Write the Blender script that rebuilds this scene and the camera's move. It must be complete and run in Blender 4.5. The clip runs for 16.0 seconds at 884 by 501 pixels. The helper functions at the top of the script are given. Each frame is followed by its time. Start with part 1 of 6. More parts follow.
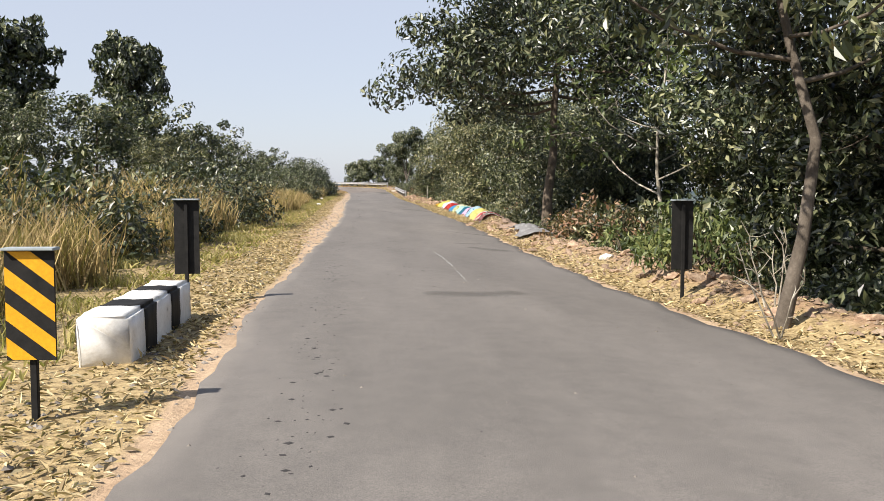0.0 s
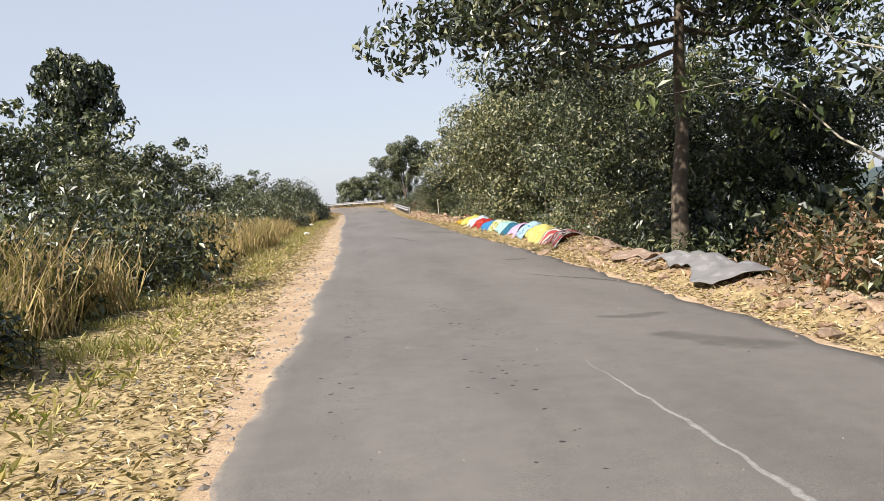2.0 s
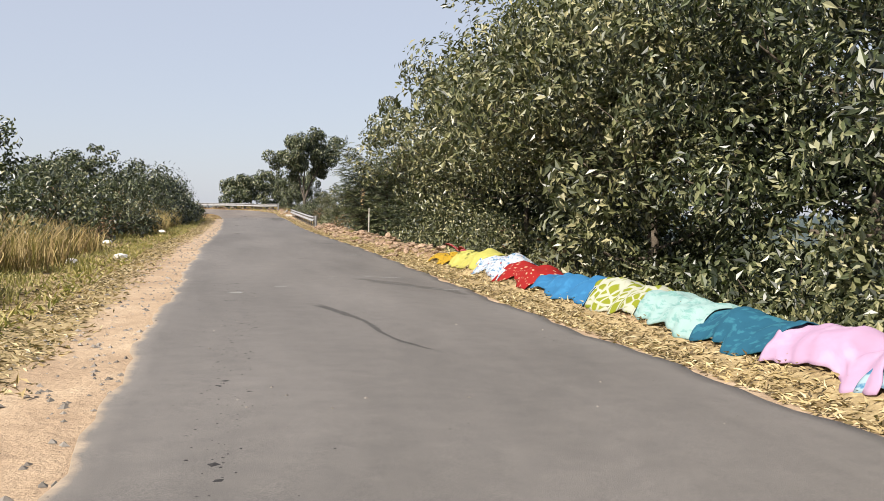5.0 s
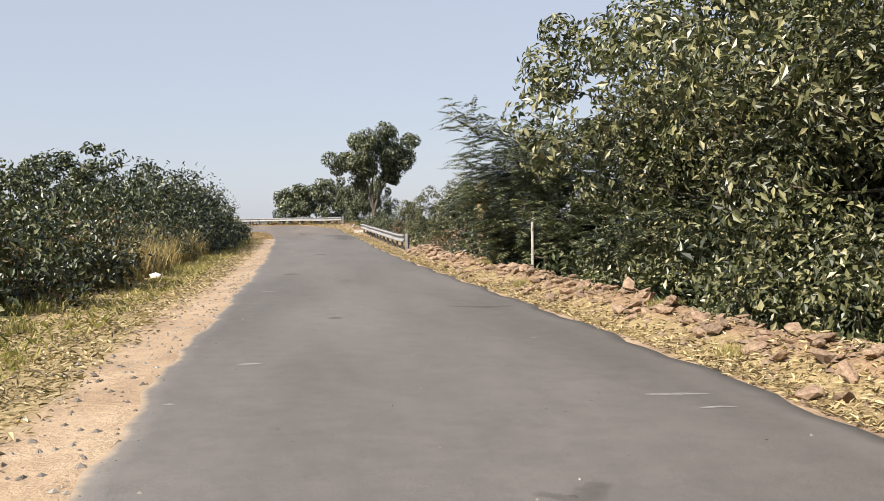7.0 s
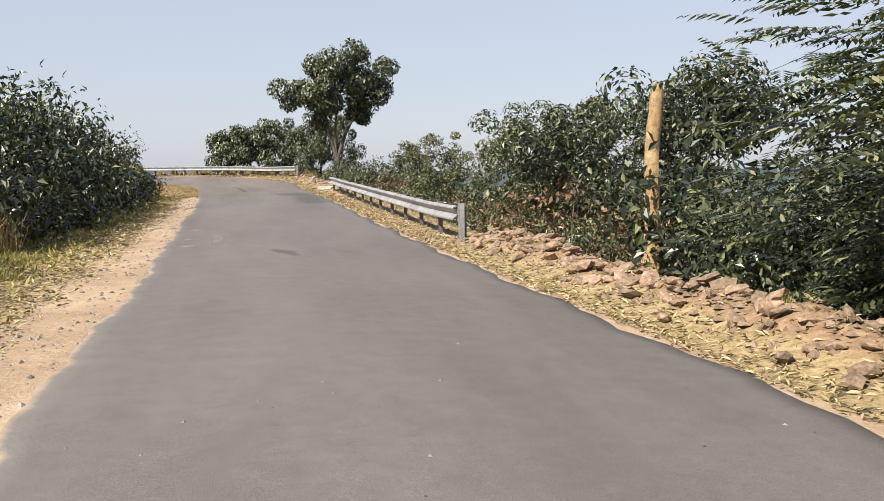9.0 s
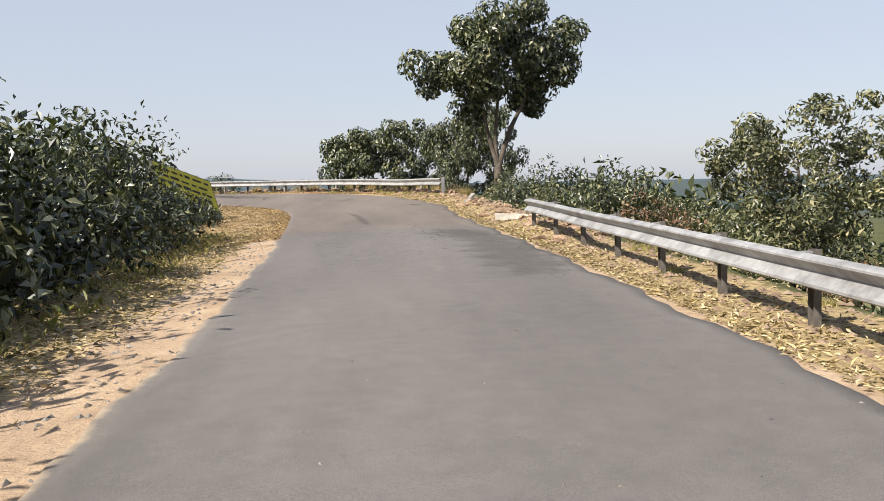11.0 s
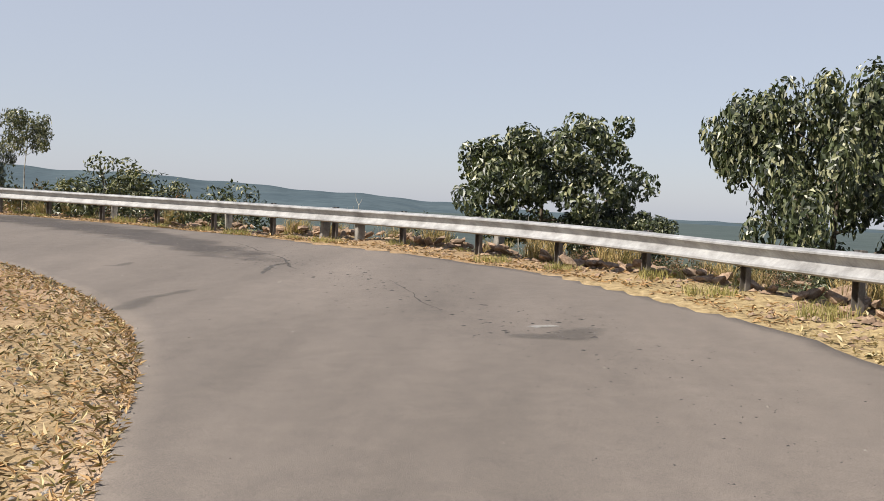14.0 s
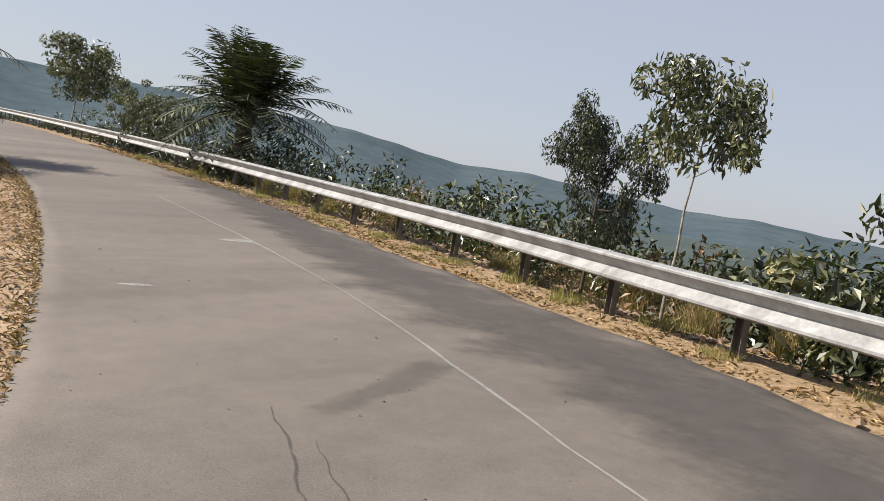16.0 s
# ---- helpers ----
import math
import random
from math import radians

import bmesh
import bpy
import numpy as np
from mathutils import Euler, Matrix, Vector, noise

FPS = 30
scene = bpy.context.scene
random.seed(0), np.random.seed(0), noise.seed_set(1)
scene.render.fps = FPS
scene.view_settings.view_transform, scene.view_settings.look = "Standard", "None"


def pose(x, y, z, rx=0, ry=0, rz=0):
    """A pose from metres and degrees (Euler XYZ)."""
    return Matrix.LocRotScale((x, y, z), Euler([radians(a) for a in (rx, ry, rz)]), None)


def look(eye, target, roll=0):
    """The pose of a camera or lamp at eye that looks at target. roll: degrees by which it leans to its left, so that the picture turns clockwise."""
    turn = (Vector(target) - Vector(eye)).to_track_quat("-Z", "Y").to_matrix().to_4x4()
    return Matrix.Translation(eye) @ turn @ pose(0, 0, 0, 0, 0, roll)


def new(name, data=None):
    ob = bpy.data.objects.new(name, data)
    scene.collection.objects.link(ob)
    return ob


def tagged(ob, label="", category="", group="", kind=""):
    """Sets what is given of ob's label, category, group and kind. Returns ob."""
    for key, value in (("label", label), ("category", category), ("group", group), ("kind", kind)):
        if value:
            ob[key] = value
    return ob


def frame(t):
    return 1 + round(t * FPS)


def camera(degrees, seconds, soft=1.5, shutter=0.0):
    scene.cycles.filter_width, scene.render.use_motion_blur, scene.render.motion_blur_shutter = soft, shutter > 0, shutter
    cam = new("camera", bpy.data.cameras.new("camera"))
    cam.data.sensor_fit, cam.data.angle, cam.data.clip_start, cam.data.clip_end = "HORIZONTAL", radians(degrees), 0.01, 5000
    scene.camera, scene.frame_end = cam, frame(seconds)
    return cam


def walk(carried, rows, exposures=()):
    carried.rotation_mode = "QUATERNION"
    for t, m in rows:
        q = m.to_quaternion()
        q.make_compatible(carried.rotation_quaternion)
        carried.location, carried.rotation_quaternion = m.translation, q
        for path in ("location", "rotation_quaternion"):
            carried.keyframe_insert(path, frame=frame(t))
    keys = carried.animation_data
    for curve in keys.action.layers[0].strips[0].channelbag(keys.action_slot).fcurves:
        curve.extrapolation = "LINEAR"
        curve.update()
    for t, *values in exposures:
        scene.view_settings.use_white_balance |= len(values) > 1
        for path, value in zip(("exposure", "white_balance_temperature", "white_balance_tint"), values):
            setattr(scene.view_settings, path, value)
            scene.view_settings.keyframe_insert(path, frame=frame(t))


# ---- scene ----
cam = camera(51.4, 16.0, 0.7)
# seconds, place, turn
PATH = [
    (0, 0.000, -5.000, 1.500, 86.10, -0.00, -4.80),
    (0.5, -0.025, -1.883, 1.536, 86.76, 1.83, -4.89),
    (1, -0.124, 1.447, 1.545, 86.94, 0.88, -4.69),
    (1.5, -0.244, 4.988, 1.553, 86.74, 1.07, -4.67),
    (2, -0.316, 8.485, 1.550, 86.88, 4.68, -5.26),
    (2.5, -0.373, 12.151, 1.549, 86.39, 2.66, -6.42),
    (3, -0.398, 16.050, 1.545, 86.68, 1.93, -7.54),
    (3.2, -0.365, 17.315, 1.553, 86.78, 1.93, -7.47),
    (5.3, -0.002, 34.503, 1.560, 87.60, -0.47, -12.36),
    (5.5, 0.055, 36.277, 1.578, 87.60, -0.30, -12.11),
    (6, 0.095, 41.180, 1.635, 88.35, 1.15, -11.17),
    (6.5, 0.045, 46.020, 1.728, 88.04, 1.78, -10.03),
    (7, -0.048, 50.971, 1.782, 88.08, 1.57, -8.59),
    (7.5, -0.136, 56.006, 1.837, 87.50, 3.32, -10.19),
    (8, -0.139, 61.153, 1.897, 86.69, -0.64, -11.86),
    (8.5, -0.123, 66.159, 1.888, 84.33, 3.61, -11.99),
    (9, -0.068, 71.104, 1.922, 84.97, 0.73, -12.21),
    (9.5, -0.043, 76.051, 1.942, 86.56, -0.81, -10.94),
    (10, 0.015, 81.025, 1.960, 86.18, 1.03, -9.60),
    (10.2, 0.012, 83.120, 1.985, 85.88, 1.03, -6.10),
    (12.3, -0.014, 106.725, 2.259, 85.69, 1.60, -4.34),
    (12.5, -0.017, 108.960, 2.285, 86.44, 1.60, -4.19),
    (13, -0.234, 114.445, 2.348, 86.51, 0.62, -3.38),
    (13.5, -0.697, 119.921, 2.413, 86.73, 1.45, -1.63),
    (14, -1.525, 125.107, 2.553, 87.23, -2.62, 3.56),
    (14.5, -2.680, 129.840, 2.655, 86.73, -4.63, 10.70),
    (15, -4.466, 134.358, 2.658, 87.57, -8.95, 19.54),
    (15.5, -7.182, 138.215, 2.764, 86.83, -7.98, 30.49),
    (16, -10.632, 141.559, 2.882, 86.09, -9.64, 41.13),
]
walk(cam, [(t, pose(x, y, z, rx, ry, rz)) for t, x, y, z, rx, ry, rz in PATH], [(0, 0.94), (2.5, 0.95), (5.5, 0.8), (12.5, 0.83), (14.0, 0.66), (15.0, 0.57), (16.0, 0.60)])

# ---- world, sun, exposure ----
SUN_EL, SUN_AZ = 44.0, 234.0  # height, and bearing clockwise from +y, in degrees
world = bpy.data.worlds.new("sky")
scene.world = world
world.use_nodes = True
wn = world.node_tree.nodes
sky = wn.new("ShaderNodeTexSky")
sky.sky_type, sky.sun_disc = "NISHITA", False
sky.sun_elevation, sky.sun_rotation = radians(SUN_EL), radians(SUN_AZ)
sky.altitude, sky.air_density, sky.dust_density, sky.ozone_density = 300, 1.0, 1.2, 1.0
wn["Background"].inputs[1].default_value = 0.112
haze = wn.new("ShaderNodeMix")
haze.data_type = "RGBA"
up = wn.new("ShaderNodeSeparateXYZ")
thick = wn.new("ShaderNodeMapRange")  # the haze thins out towards the zenith
thick.interpolation_type = "SMOOTHSTEP"
for k, v in zip((1, 2, 3, 4), (0.30, 0.95, 0.80, 0.15)):
    thick.inputs[k].default_value = v
world.node_tree.links.new(wn.new("ShaderNodeTexCoord").outputs["Generated"], up.inputs[0])
world.node_tree.links.new(up.outputs[2], thick.inputs[0])
world.node_tree.links.new(thick.outputs[0], haze.inputs[0])
haze.inputs[7].default_value = (2.96, 3.10, 3.60, 1)
world.node_tree.links.new(sky.outputs[0], haze.inputs[6])
world.node_tree.links.new(haze.outputs[2], wn["Background"].inputs[0])
sun = new("sun", bpy.data.lights.new("sun", "SUN"))
sun.data.energy, sun.data.angle, sun.data.color = 5.0, radians(0.6), (1.0, 0.935, 0.84)
sx, sy = math.sin(radians(SUN_AZ)), math.cos(radians(SUN_AZ))
sun.matrix_world = look((sx * 60, sy * 60, 60 * math.tan(radians(SUN_EL))), (0, 0, 0))

# ---- materials ----
def mat(name, rough=0.8, metal=0.0, spec=0.4):
    m = bpy.data.materials.new(name)
    m.use_nodes = True
    p = m.node_tree.nodes["Principled BSDF"]
    p.inputs["Roughness"].default_value, p.inputs["Metallic"].default_value = rough, metal
    p.inputs["Specular IOR Level"].default_value = spec
    return m, m.node_tree.nodes, m.node_tree.links, p


def noise_tex(n, l, scale, detail=4.0, rough=0.6, coord=None, stretch=None):
    t = n.new("ShaderNodeTexNoise")
    t.inputs["Scale"].default_value, t.inputs["Detail"].default_value, t.inputs["Roughness"].default_value = scale, detail, rough
    if coord is not None:
        if stretch:
            mp = n.new("ShaderNodeMapping")
            mp.inputs["Scale"].default_value = stretch
            l.new(coord, mp.inputs[0])
            coord = mp.outputs[0]
        l.new(coord, t.inputs["Vector"])
    return t.outputs["Fac"]


def ramp(n, l, fac, stops):
    r = n.new("ShaderNodeValToRGB")
    e = r.color_ramp.elements
    while len(e) < len(stops):
        e.new(0.5)
    for k, (pos, col) in zip(e, stops):
        k.position, k.color = pos, (*col, 1)
    l.new(fac, r.inputs[0])
    return r.outputs[0]


def mix(n, l, fac, a, b, mode="MIX"):
    x = n.new("ShaderNodeMix")
    x.data_type, x.blend_type = "RGBA", mode
    for s, v in ((x.inputs[0], fac), (x.inputs[6], a), (x.inputs[7], b)):
        if isinstance(v, (int, float)):
            s.default_value = v
        elif isinstance(v, tuple):
            s.default_value = (*v, 1)
        else:
            l.new(v, s)
    return x.outputs[2]


def bump(n, l, p, height, strength=0.5, dist=0.02):
    b = n.new("ShaderNodeBump")
    b.inputs["Strength"].default_value, b.inputs["Distance"].default_value = strength, dist
    l.new(height, b.inputs["Height"])
    l.new(b.outputs[0], p.inputs["Normal"])


def place_coord(n):
    return n.new("ShaderNodeNewGeometry").outputs["Position"]


def rough_mat(name, stops, scale, rough=0.9, bscale=60.0, bstr=0.5, bdist=0.01, objects=False, fine=None, spec=0.3):
    """A weathered surface: a ramp over coarse noise, a fine grain over it, relief, and a shade of its own for each piece."""
    m, n, l, p = mat(name, rough, spec=spec)
    tc = n.new("ShaderNodeTexCoord").outputs["Object"]
    col = ramp(n, l, noise_tex(n, l, scale, 6, 0.65, tc), stops)
    f = noise_tex(n, l, fine or scale * 9, 4, 0.7, tc)
    col = mix(n, l, 0.5, col, ramp(n, l, f, [(0.3, (0.45, 0.45, 0.45)), (0.7, (0.75, 0.75, 0.75))]), "OVERLAY")
    if objects:
        info = n.new("ShaderNodeObjectInfo")
        col = mix(n, l, 0.6, col, ramp(n, l, info.outputs["Random"], [(0, (0.32, 0.32, 0.32)), (1, (0.72, 0.68, 0.66))]), "OVERLAY")
    l.new(col, p.inputs["Base Color"])
    bump(n, l, p, noise_tex(n, l, bscale, 6, 0.7, tc), bstr, bdist)
    return m


def leaf_mat(name, stops, rough=0.42, trans=0.2):
    """Foliage: a shade of its own for each leaf, some light passing through."""
    m, n, l, p = mat(name, rough, spec=0.5)
    g = n.new("ShaderNodeNewGeometry")
    col = ramp(n, l, g.outputs["Random Per Island"], stops)
    big = noise_tex(n, l, 0.7, 3, 0.6, g.outputs["Position"])
    col = mix(n, l, 0.45, col, ramp(n, l, big, [(0.35, (0.36, 0.36, 0.38)), (0.68, (0.68, 0.66, 0.52))]), "OVERLAY")
    l.new(col, p.inputs["Base Color"])
    t = n.new("ShaderNodeBsdfTranslucent")
    l.new(mix(n, l, 0.7, col, (0.22, 0.30, 0.03)), t.inputs[0])
    ms = n.new("ShaderNodeMixShader")
    ms.inputs[0].default_value = trans
    l.new(p.outputs[0], ms.inputs[1])
    l.new(t.outputs[0], ms.inputs[2])
    l.new(ms.outputs[0], n["Material Output"].inputs[0])
    return m


GREEN = leaf_mat("leaf_green", [(0, (0.008, 0.011, 0.005)), (0.4, (0.028, 0.037, 0.016)), (0.7, (0.085, 0.100, 0.046)), (1, (0.28, 0.27, 0.16))], 0.40, 0.07)
DARK = leaf_mat("leaf_dark", [(0, (0.006, 0.008, 0.004)), (0.5, (0.021, 0.029, 0.013)), (0.78, (0.066, 0.080, 0.038)), (1, (0.23, 0.23, 0.135))], 0.38, 0.04)
OLIVE = leaf_mat("leaf_olive", [(0, (0.016, 0.019, 0.009)), (0.4, (0.060, 0.067, 0.029)), (0.75, (0.155, 0.155, 0.072)), (1, (0.33, 0.30, 0.17))], 0.40, 0.08)
LIGHT = leaf_mat("leaf_light", [(0, (0.024, 0.036, 0.014)), (0.5, (0.078, 0.105, 0.038)), (1, (0.19, 0.205, 0.08))], 0.38, 0.18)
RUST = leaf_mat("leaf_rust", [(0, (0.022, 0.022, 0.012)), (0.35, (0.075, 0.066, 0.03)), (0.7, (0.18, 0.085, 0.05)), (1, (0.31, 0.20, 0.12))], 0.55, 0.14)
STRAW = leaf_mat("dry_grass", [(0, (0.12, 0.075, 0.035)), (0.5, (0.32, 0.22, 0.10)), (1, (0.50, 0.38, 0.18))], 0.75, 0.25)
LITTER = leaf_mat("leaf_litter", [(0, (0.07, 0.05, 0.03)), (0.25, (0.22, 0.155, 0.08)), (0.65, (0.42, 0.325, 0.175)), (1, (0.58, 0.49, 0.32))], 0.8, 0.12)
BROWN_LEAF = leaf_mat("brown_leaf_litter", [(0, (0.06, 0.035, 0.02)), (0.3, (0.19, 0.105, 0.048)), (0.7, (0.38, 0.225, 0.105)), (1, (0.52, 0.37, 0.20))], 0.8, 0.1)
GRASS = leaf_mat("green_grass", [(0, (0.15, 0.13, 0.045)), (0.5, (0.33, 0.28, 0.10)), (1, (0.50, 0.41, 0.18))], 0.6, 0.35)
BARK = rough_mat("bark", [(0.3, (0.05, 0.038, 0.028)), (0.6, (0.12, 0.095, 0.07)), (0.8, (0.22, 0.19, 0.15))], 5, 0.92, 30, 0.9, 0.02)
PALE_BARK = rough_mat("pale_bark", [(0.3, (0.13, 0.11, 0.085)), (0.5, (0.28, 0.25, 0.20)), (0.7, (0.46, 0.43, 0.36))], 4, 0.9, 28, 0.9, 0.015)
STUMP = rough_mat("dead_wood", [(0.3, (0.17, 0.10, 0.05)), (0.5, (0.36, 0.24, 0.12)), (0.75, (0.52, 0.38, 0.21))], 7, 0.9, 35, 1.0, 0.03)
STONE = rough_mat("stone", [(0.28, (0.12, 0.08, 0.055)), (0.5, (0.25, 0.175, 0.12)), (0.75, (0.40, 0.31, 0.22))], 4, 0.95, 40, 0.8, 0.012, True)
WHITE_STONE = rough_mat("white_stone", [(0.3, (0.45, 0.42, 0.37)), (0.6, (0.68, 0.66, 0.60)), (0.8, (0.80, 0.78, 0.73))], 6, 0.9, 45, 0.7, 0.01, True)
CONCRETE = rough_mat("concrete", [(0.3, (0.34, 0.31, 0.27)), (0.55, (0.50, 0.47, 0.41)), (0.8, (0.62, 0.59, 0.53))], 3, 0.92, 50, 0.6, 0.008)
ZINC = rough_mat("galvanised_steel", [(0.3, (0.17, 0.165, 0.16)), (0.55, (0.30, 0.295, 0.29)), (0.8, (0.42, 0.42, 0.41))], 3, 0.55, 25, 0.15, 0.002, False, 20, 0.5)
ZINC.node_tree.nodes["Principled BSDF"].inputs["Metallic"].default_value = 0.2
POST_STEEL = rough_mat("post_steel", [(0.3, (0.06, 0.05, 0.042)), (0.6, (0.14, 0.125, 0.11)), (0.8, (0.25, 0.24, 0.22))], 6, 0.6, 30, 0.3, 0.003, False, None, 0.5)
BLACK_PAINT = rough_mat("black_paint", [(0.3, (0.008, 0.008, 0.008)), (0.7, (0.019, 0.018, 0.017))], 8, 0.7, 60, 0.2, 0.002, False, None, 0.15)
WHITE_PAINT = rough_mat("whitewash", [(0.27, (0.20, 0.18, 0.15)), (0.36, (0.58, 0.56, 0.52)), (0.7, (0.74, 0.73, 0.70))], 4, 0.85, 40, 0.6, 0.006)
YELLOW_PAINT = rough_mat("yellow_paint", [(0.3, (0.50, 0.235, 0.008)), (0.7, (0.60, 0.30, 0.012))], 5, 0.5, 60, 0.1, 0.001)
GREY_PAINT = rough_mat("grey_paint", [(0.3, (0.20, 0.23, 0.24)), (0.7, (0.34, 0.37, 0.38))], 6, 0.6, 50, 0.2, 0.002)


def stain_mat(name, stops, solid=0.5, scale=7.0):
    """A mark on the road that breaks up towards its edges, by the edge attribute and noise."""
    m = rough_mat(name, stops, 4, 0.85, 130, 0.5, 0.005)
    n, l = m.node_tree.nodes, m.node_tree.links
    at = n.new("ShaderNodeAttribute")
    at.attribute_name = "core"
    f = noise_tex(n, l, scale, 7, 0.75, place_coord(n))
    add = n.new("ShaderNodeMath")
    add.operation = "MULTIPLY_ADD"
    l.new(at.outputs["Fac"], add.inputs[0])
    add.inputs[1].default_value = 0.55
    l.new(f, add.inputs[2])
    mr = n.new("ShaderNodeMapRange")
    mr.inputs[1].default_value, mr.inputs[2].default_value, mr.inputs[4].default_value = 0.62, 0.95, solid
    l.new(add.outputs[0], mr.inputs[0])
    ms, tr = n.new("ShaderNodeMixShader"), n.new("ShaderNodeBsdfTransparent")
    l.new(mr.outputs[0], ms.inputs[0])
    l.new(tr.outputs[0], ms.inputs[1])
    l.new(n["Principled BSDF"].outputs[0], ms.inputs[2])
    l.new(ms.outputs[0], n["Material Output"].inputs[0])
    return m


TAR = stain_mat("tar", [(0.3, (0.045, 0.043, 0.041)), (0.7, (0.075, 0.072, 0.068))], 0.45, 7)
WORN_WHITE = stain_mat("worn_white_paint", [(0.3, (0.30, 0.29, 0.27)), (0.7, (0.40, 0.39, 0.365))], 0.5, 14)
DAMP = stain_mat("dark_asphalt_patch", [(0.3, (0.06, 0.056, 0.052)), (0.7, (0.09, 0.084, 0.077))], 0.27, 3)
PALE_PATCH = stain_mat("pale_asphalt_patch", [(0.3, (0.19, 0.178, 0.162)), (0.7, (0.25, 0.235, 0.21))], 0.5, 5)
LANE = stain_mat("dark_asphalt_band", [(0.3, (0.058, 0.052, 0.050)), (0.7, (0.085, 0.076, 0.072))], 0.5, 1.3)
PITS = rough_mat("pits", [(0.3, (0.014, 0.013, 0.013)), (0.7, (0.040, 0.037, 0.035))], 6, 0.9, 60, 0.3, 0.003)
GRIT = rough_mat("grit", [(0.3, (0.05, 0.045, 0.04)), (0.5, (0.16, 0.14, 0.12)), (0.8, (0.36, 0.33, 0.29))], 1.5, 0.95, 60, 0.3, 0.003)
# The shade on the board's face is put into this darkened yellow.
BOARD_PAINT = rough_mat("shaded_yellow_board", [(0.3, (0.17, 0.16, 0.012)), (0.7, (0.25, 0.235, 0.022))], 3, 0.7, 50, 0.3, 0.004)
MID_BARK = rough_mat("mid_bark", [(0.3, (0.045, 0.035, 0.026)), (0.55, (0.10, 0.082, 0.064)), (0.8, (0.19, 0.16, 0.13))], 4, 0.9, 28, 0.9, 0.015)

# ---- the line of the road ----
LINE = [(-0.3, -40), (-0.25, -20), (0, -5), (-0.3, 9), (-0.3, 20), (0, 35), (0.05, 46), (-0.1, 60), (-0.05, 72), (0, 84), (0, 96), (0, 108), (-0.234, 114.4), (-0.7, 119.9), (-1.5, 125.1), (-2.7, 129.8),
        (-4.5, 134.4), (-7.2, 138.2), (-10.6, 141.6), (-14.7, 144.6), (-19.2, 147.0), (-25, 149.6), (-34, 152.9), (-52, 158.8), (-80, 166.8), (-140, 182)]
RISE = [(-40, 0), (-5, 0), (15, 0.05), (37, 0.17), (50, 0.28), (61, 0.4), (81, 0.47), (109, 0.79), (120, 0.91), (130, 1.13), (139.7, 1.27), (144.5, 1.38), (165, 1.75), (200, 2.3), (260, 2.8), (400, 3.0)]
BANK = [(-40, 0), (104, 0), (114, 0.015), (122, 0.03), (130, 0.045), (138, 0.065), (146, 0.06), (165, 0.05), (190, 0.03), (400, 0.0)]
LEFT = [(-40, -1.2), (0, -1.17), (5, -1.13), (10, -1.05), (15, -0.94), (22, -0.95), (35, -1.1), (47, -1.28), (60, -1.32), (70, -1.35), (80, -1.47), (86, -1.52), (92, -1.64), (102, -1.8), (112, -1.93), (118, -1.84), (122, -1.58), (125, -1.28), (129, -0.92), (136, -0.8), (144, -0.85), (150, -1.1), (165, -1.2), (400, -1.3)]
RIGHT = [(-40, 4.25), (3, 4.2), (9.5, 4.1), (16, 4.17), (24, 4.25), (36, 4.1), (46, 3.82), (52, 3.85), (60, 3.88), (71, 3.68), (78, 3.57), (86, 3.4), (92, 3.33), (100, 3.3), (108, 3.3), (118, 3.62), (121.7, 3.95), (125, 4.6), (131, 5.15), (137, 5.7), (142, 5.3), (148, 4.6), (155, 3.8), (170, 3.5), (400, 3.5)]
CREST = [(-40, 5.6), (5, 5.55), (17, 5.25), (30, 5.2), (40, 5.2), (52, 5.15), (60, 5.15), (70, 5.05), (80, 4.85), (90, 4.65), (110, 4.65), (118, 4.95), (124, 5.7), (131, 6.4), (137, 7.0), (142, 6.65), (148, 5.95), (155, 5.15), (170, 4.85), (400, 4.85)]  # the top of the rubble bank
pts = np.array(LINE, float)
knots = np.r_[0, np.cumsum(np.hypot(*np.diff(pts, axis=0).T))]
knots += -40 - 0.0


def spline(keys, q):
    """A smooth curve through keys (a Hermite spline with even slopes)."""
    x, y = np.array(keys, float)[:, 0], np.array(keys, float)[:, 1]
    m = np.gradient(y, x)
    i = np.clip(np.searchsorted(x, q) - 1, 0, len(x) - 2)
    h = x[i + 1] - x[i]
    u = np.clip((q - x[i]) / h, 0, 1)
    return (2 * u**3 - 3 * u**2 + 1) * y[i] + (u**3 - 2 * u**2 + u) * h * m[i] + (3 * u**2 - 2 * u**3) * y[i + 1] + (u**3 - u**2) * h * m[i + 1]


SS = np.arange(-40, knots[-1] - 1, 0.5)
CX, CY = spline(np.c_[knots, pts[:, 0]], SS), spline(np.c_[knots, pts[:, 1]], SS)
TX, TY = np.gradient(CX, SS), np.gradient(CY, SS)
TL = np.hypot(TX, TY)
TX, TY = TX / TL, TY / TL


def line_z(s, d):
    return spline(RISE, s) + spline(BANK, s) * np.clip(d, -3, 7)


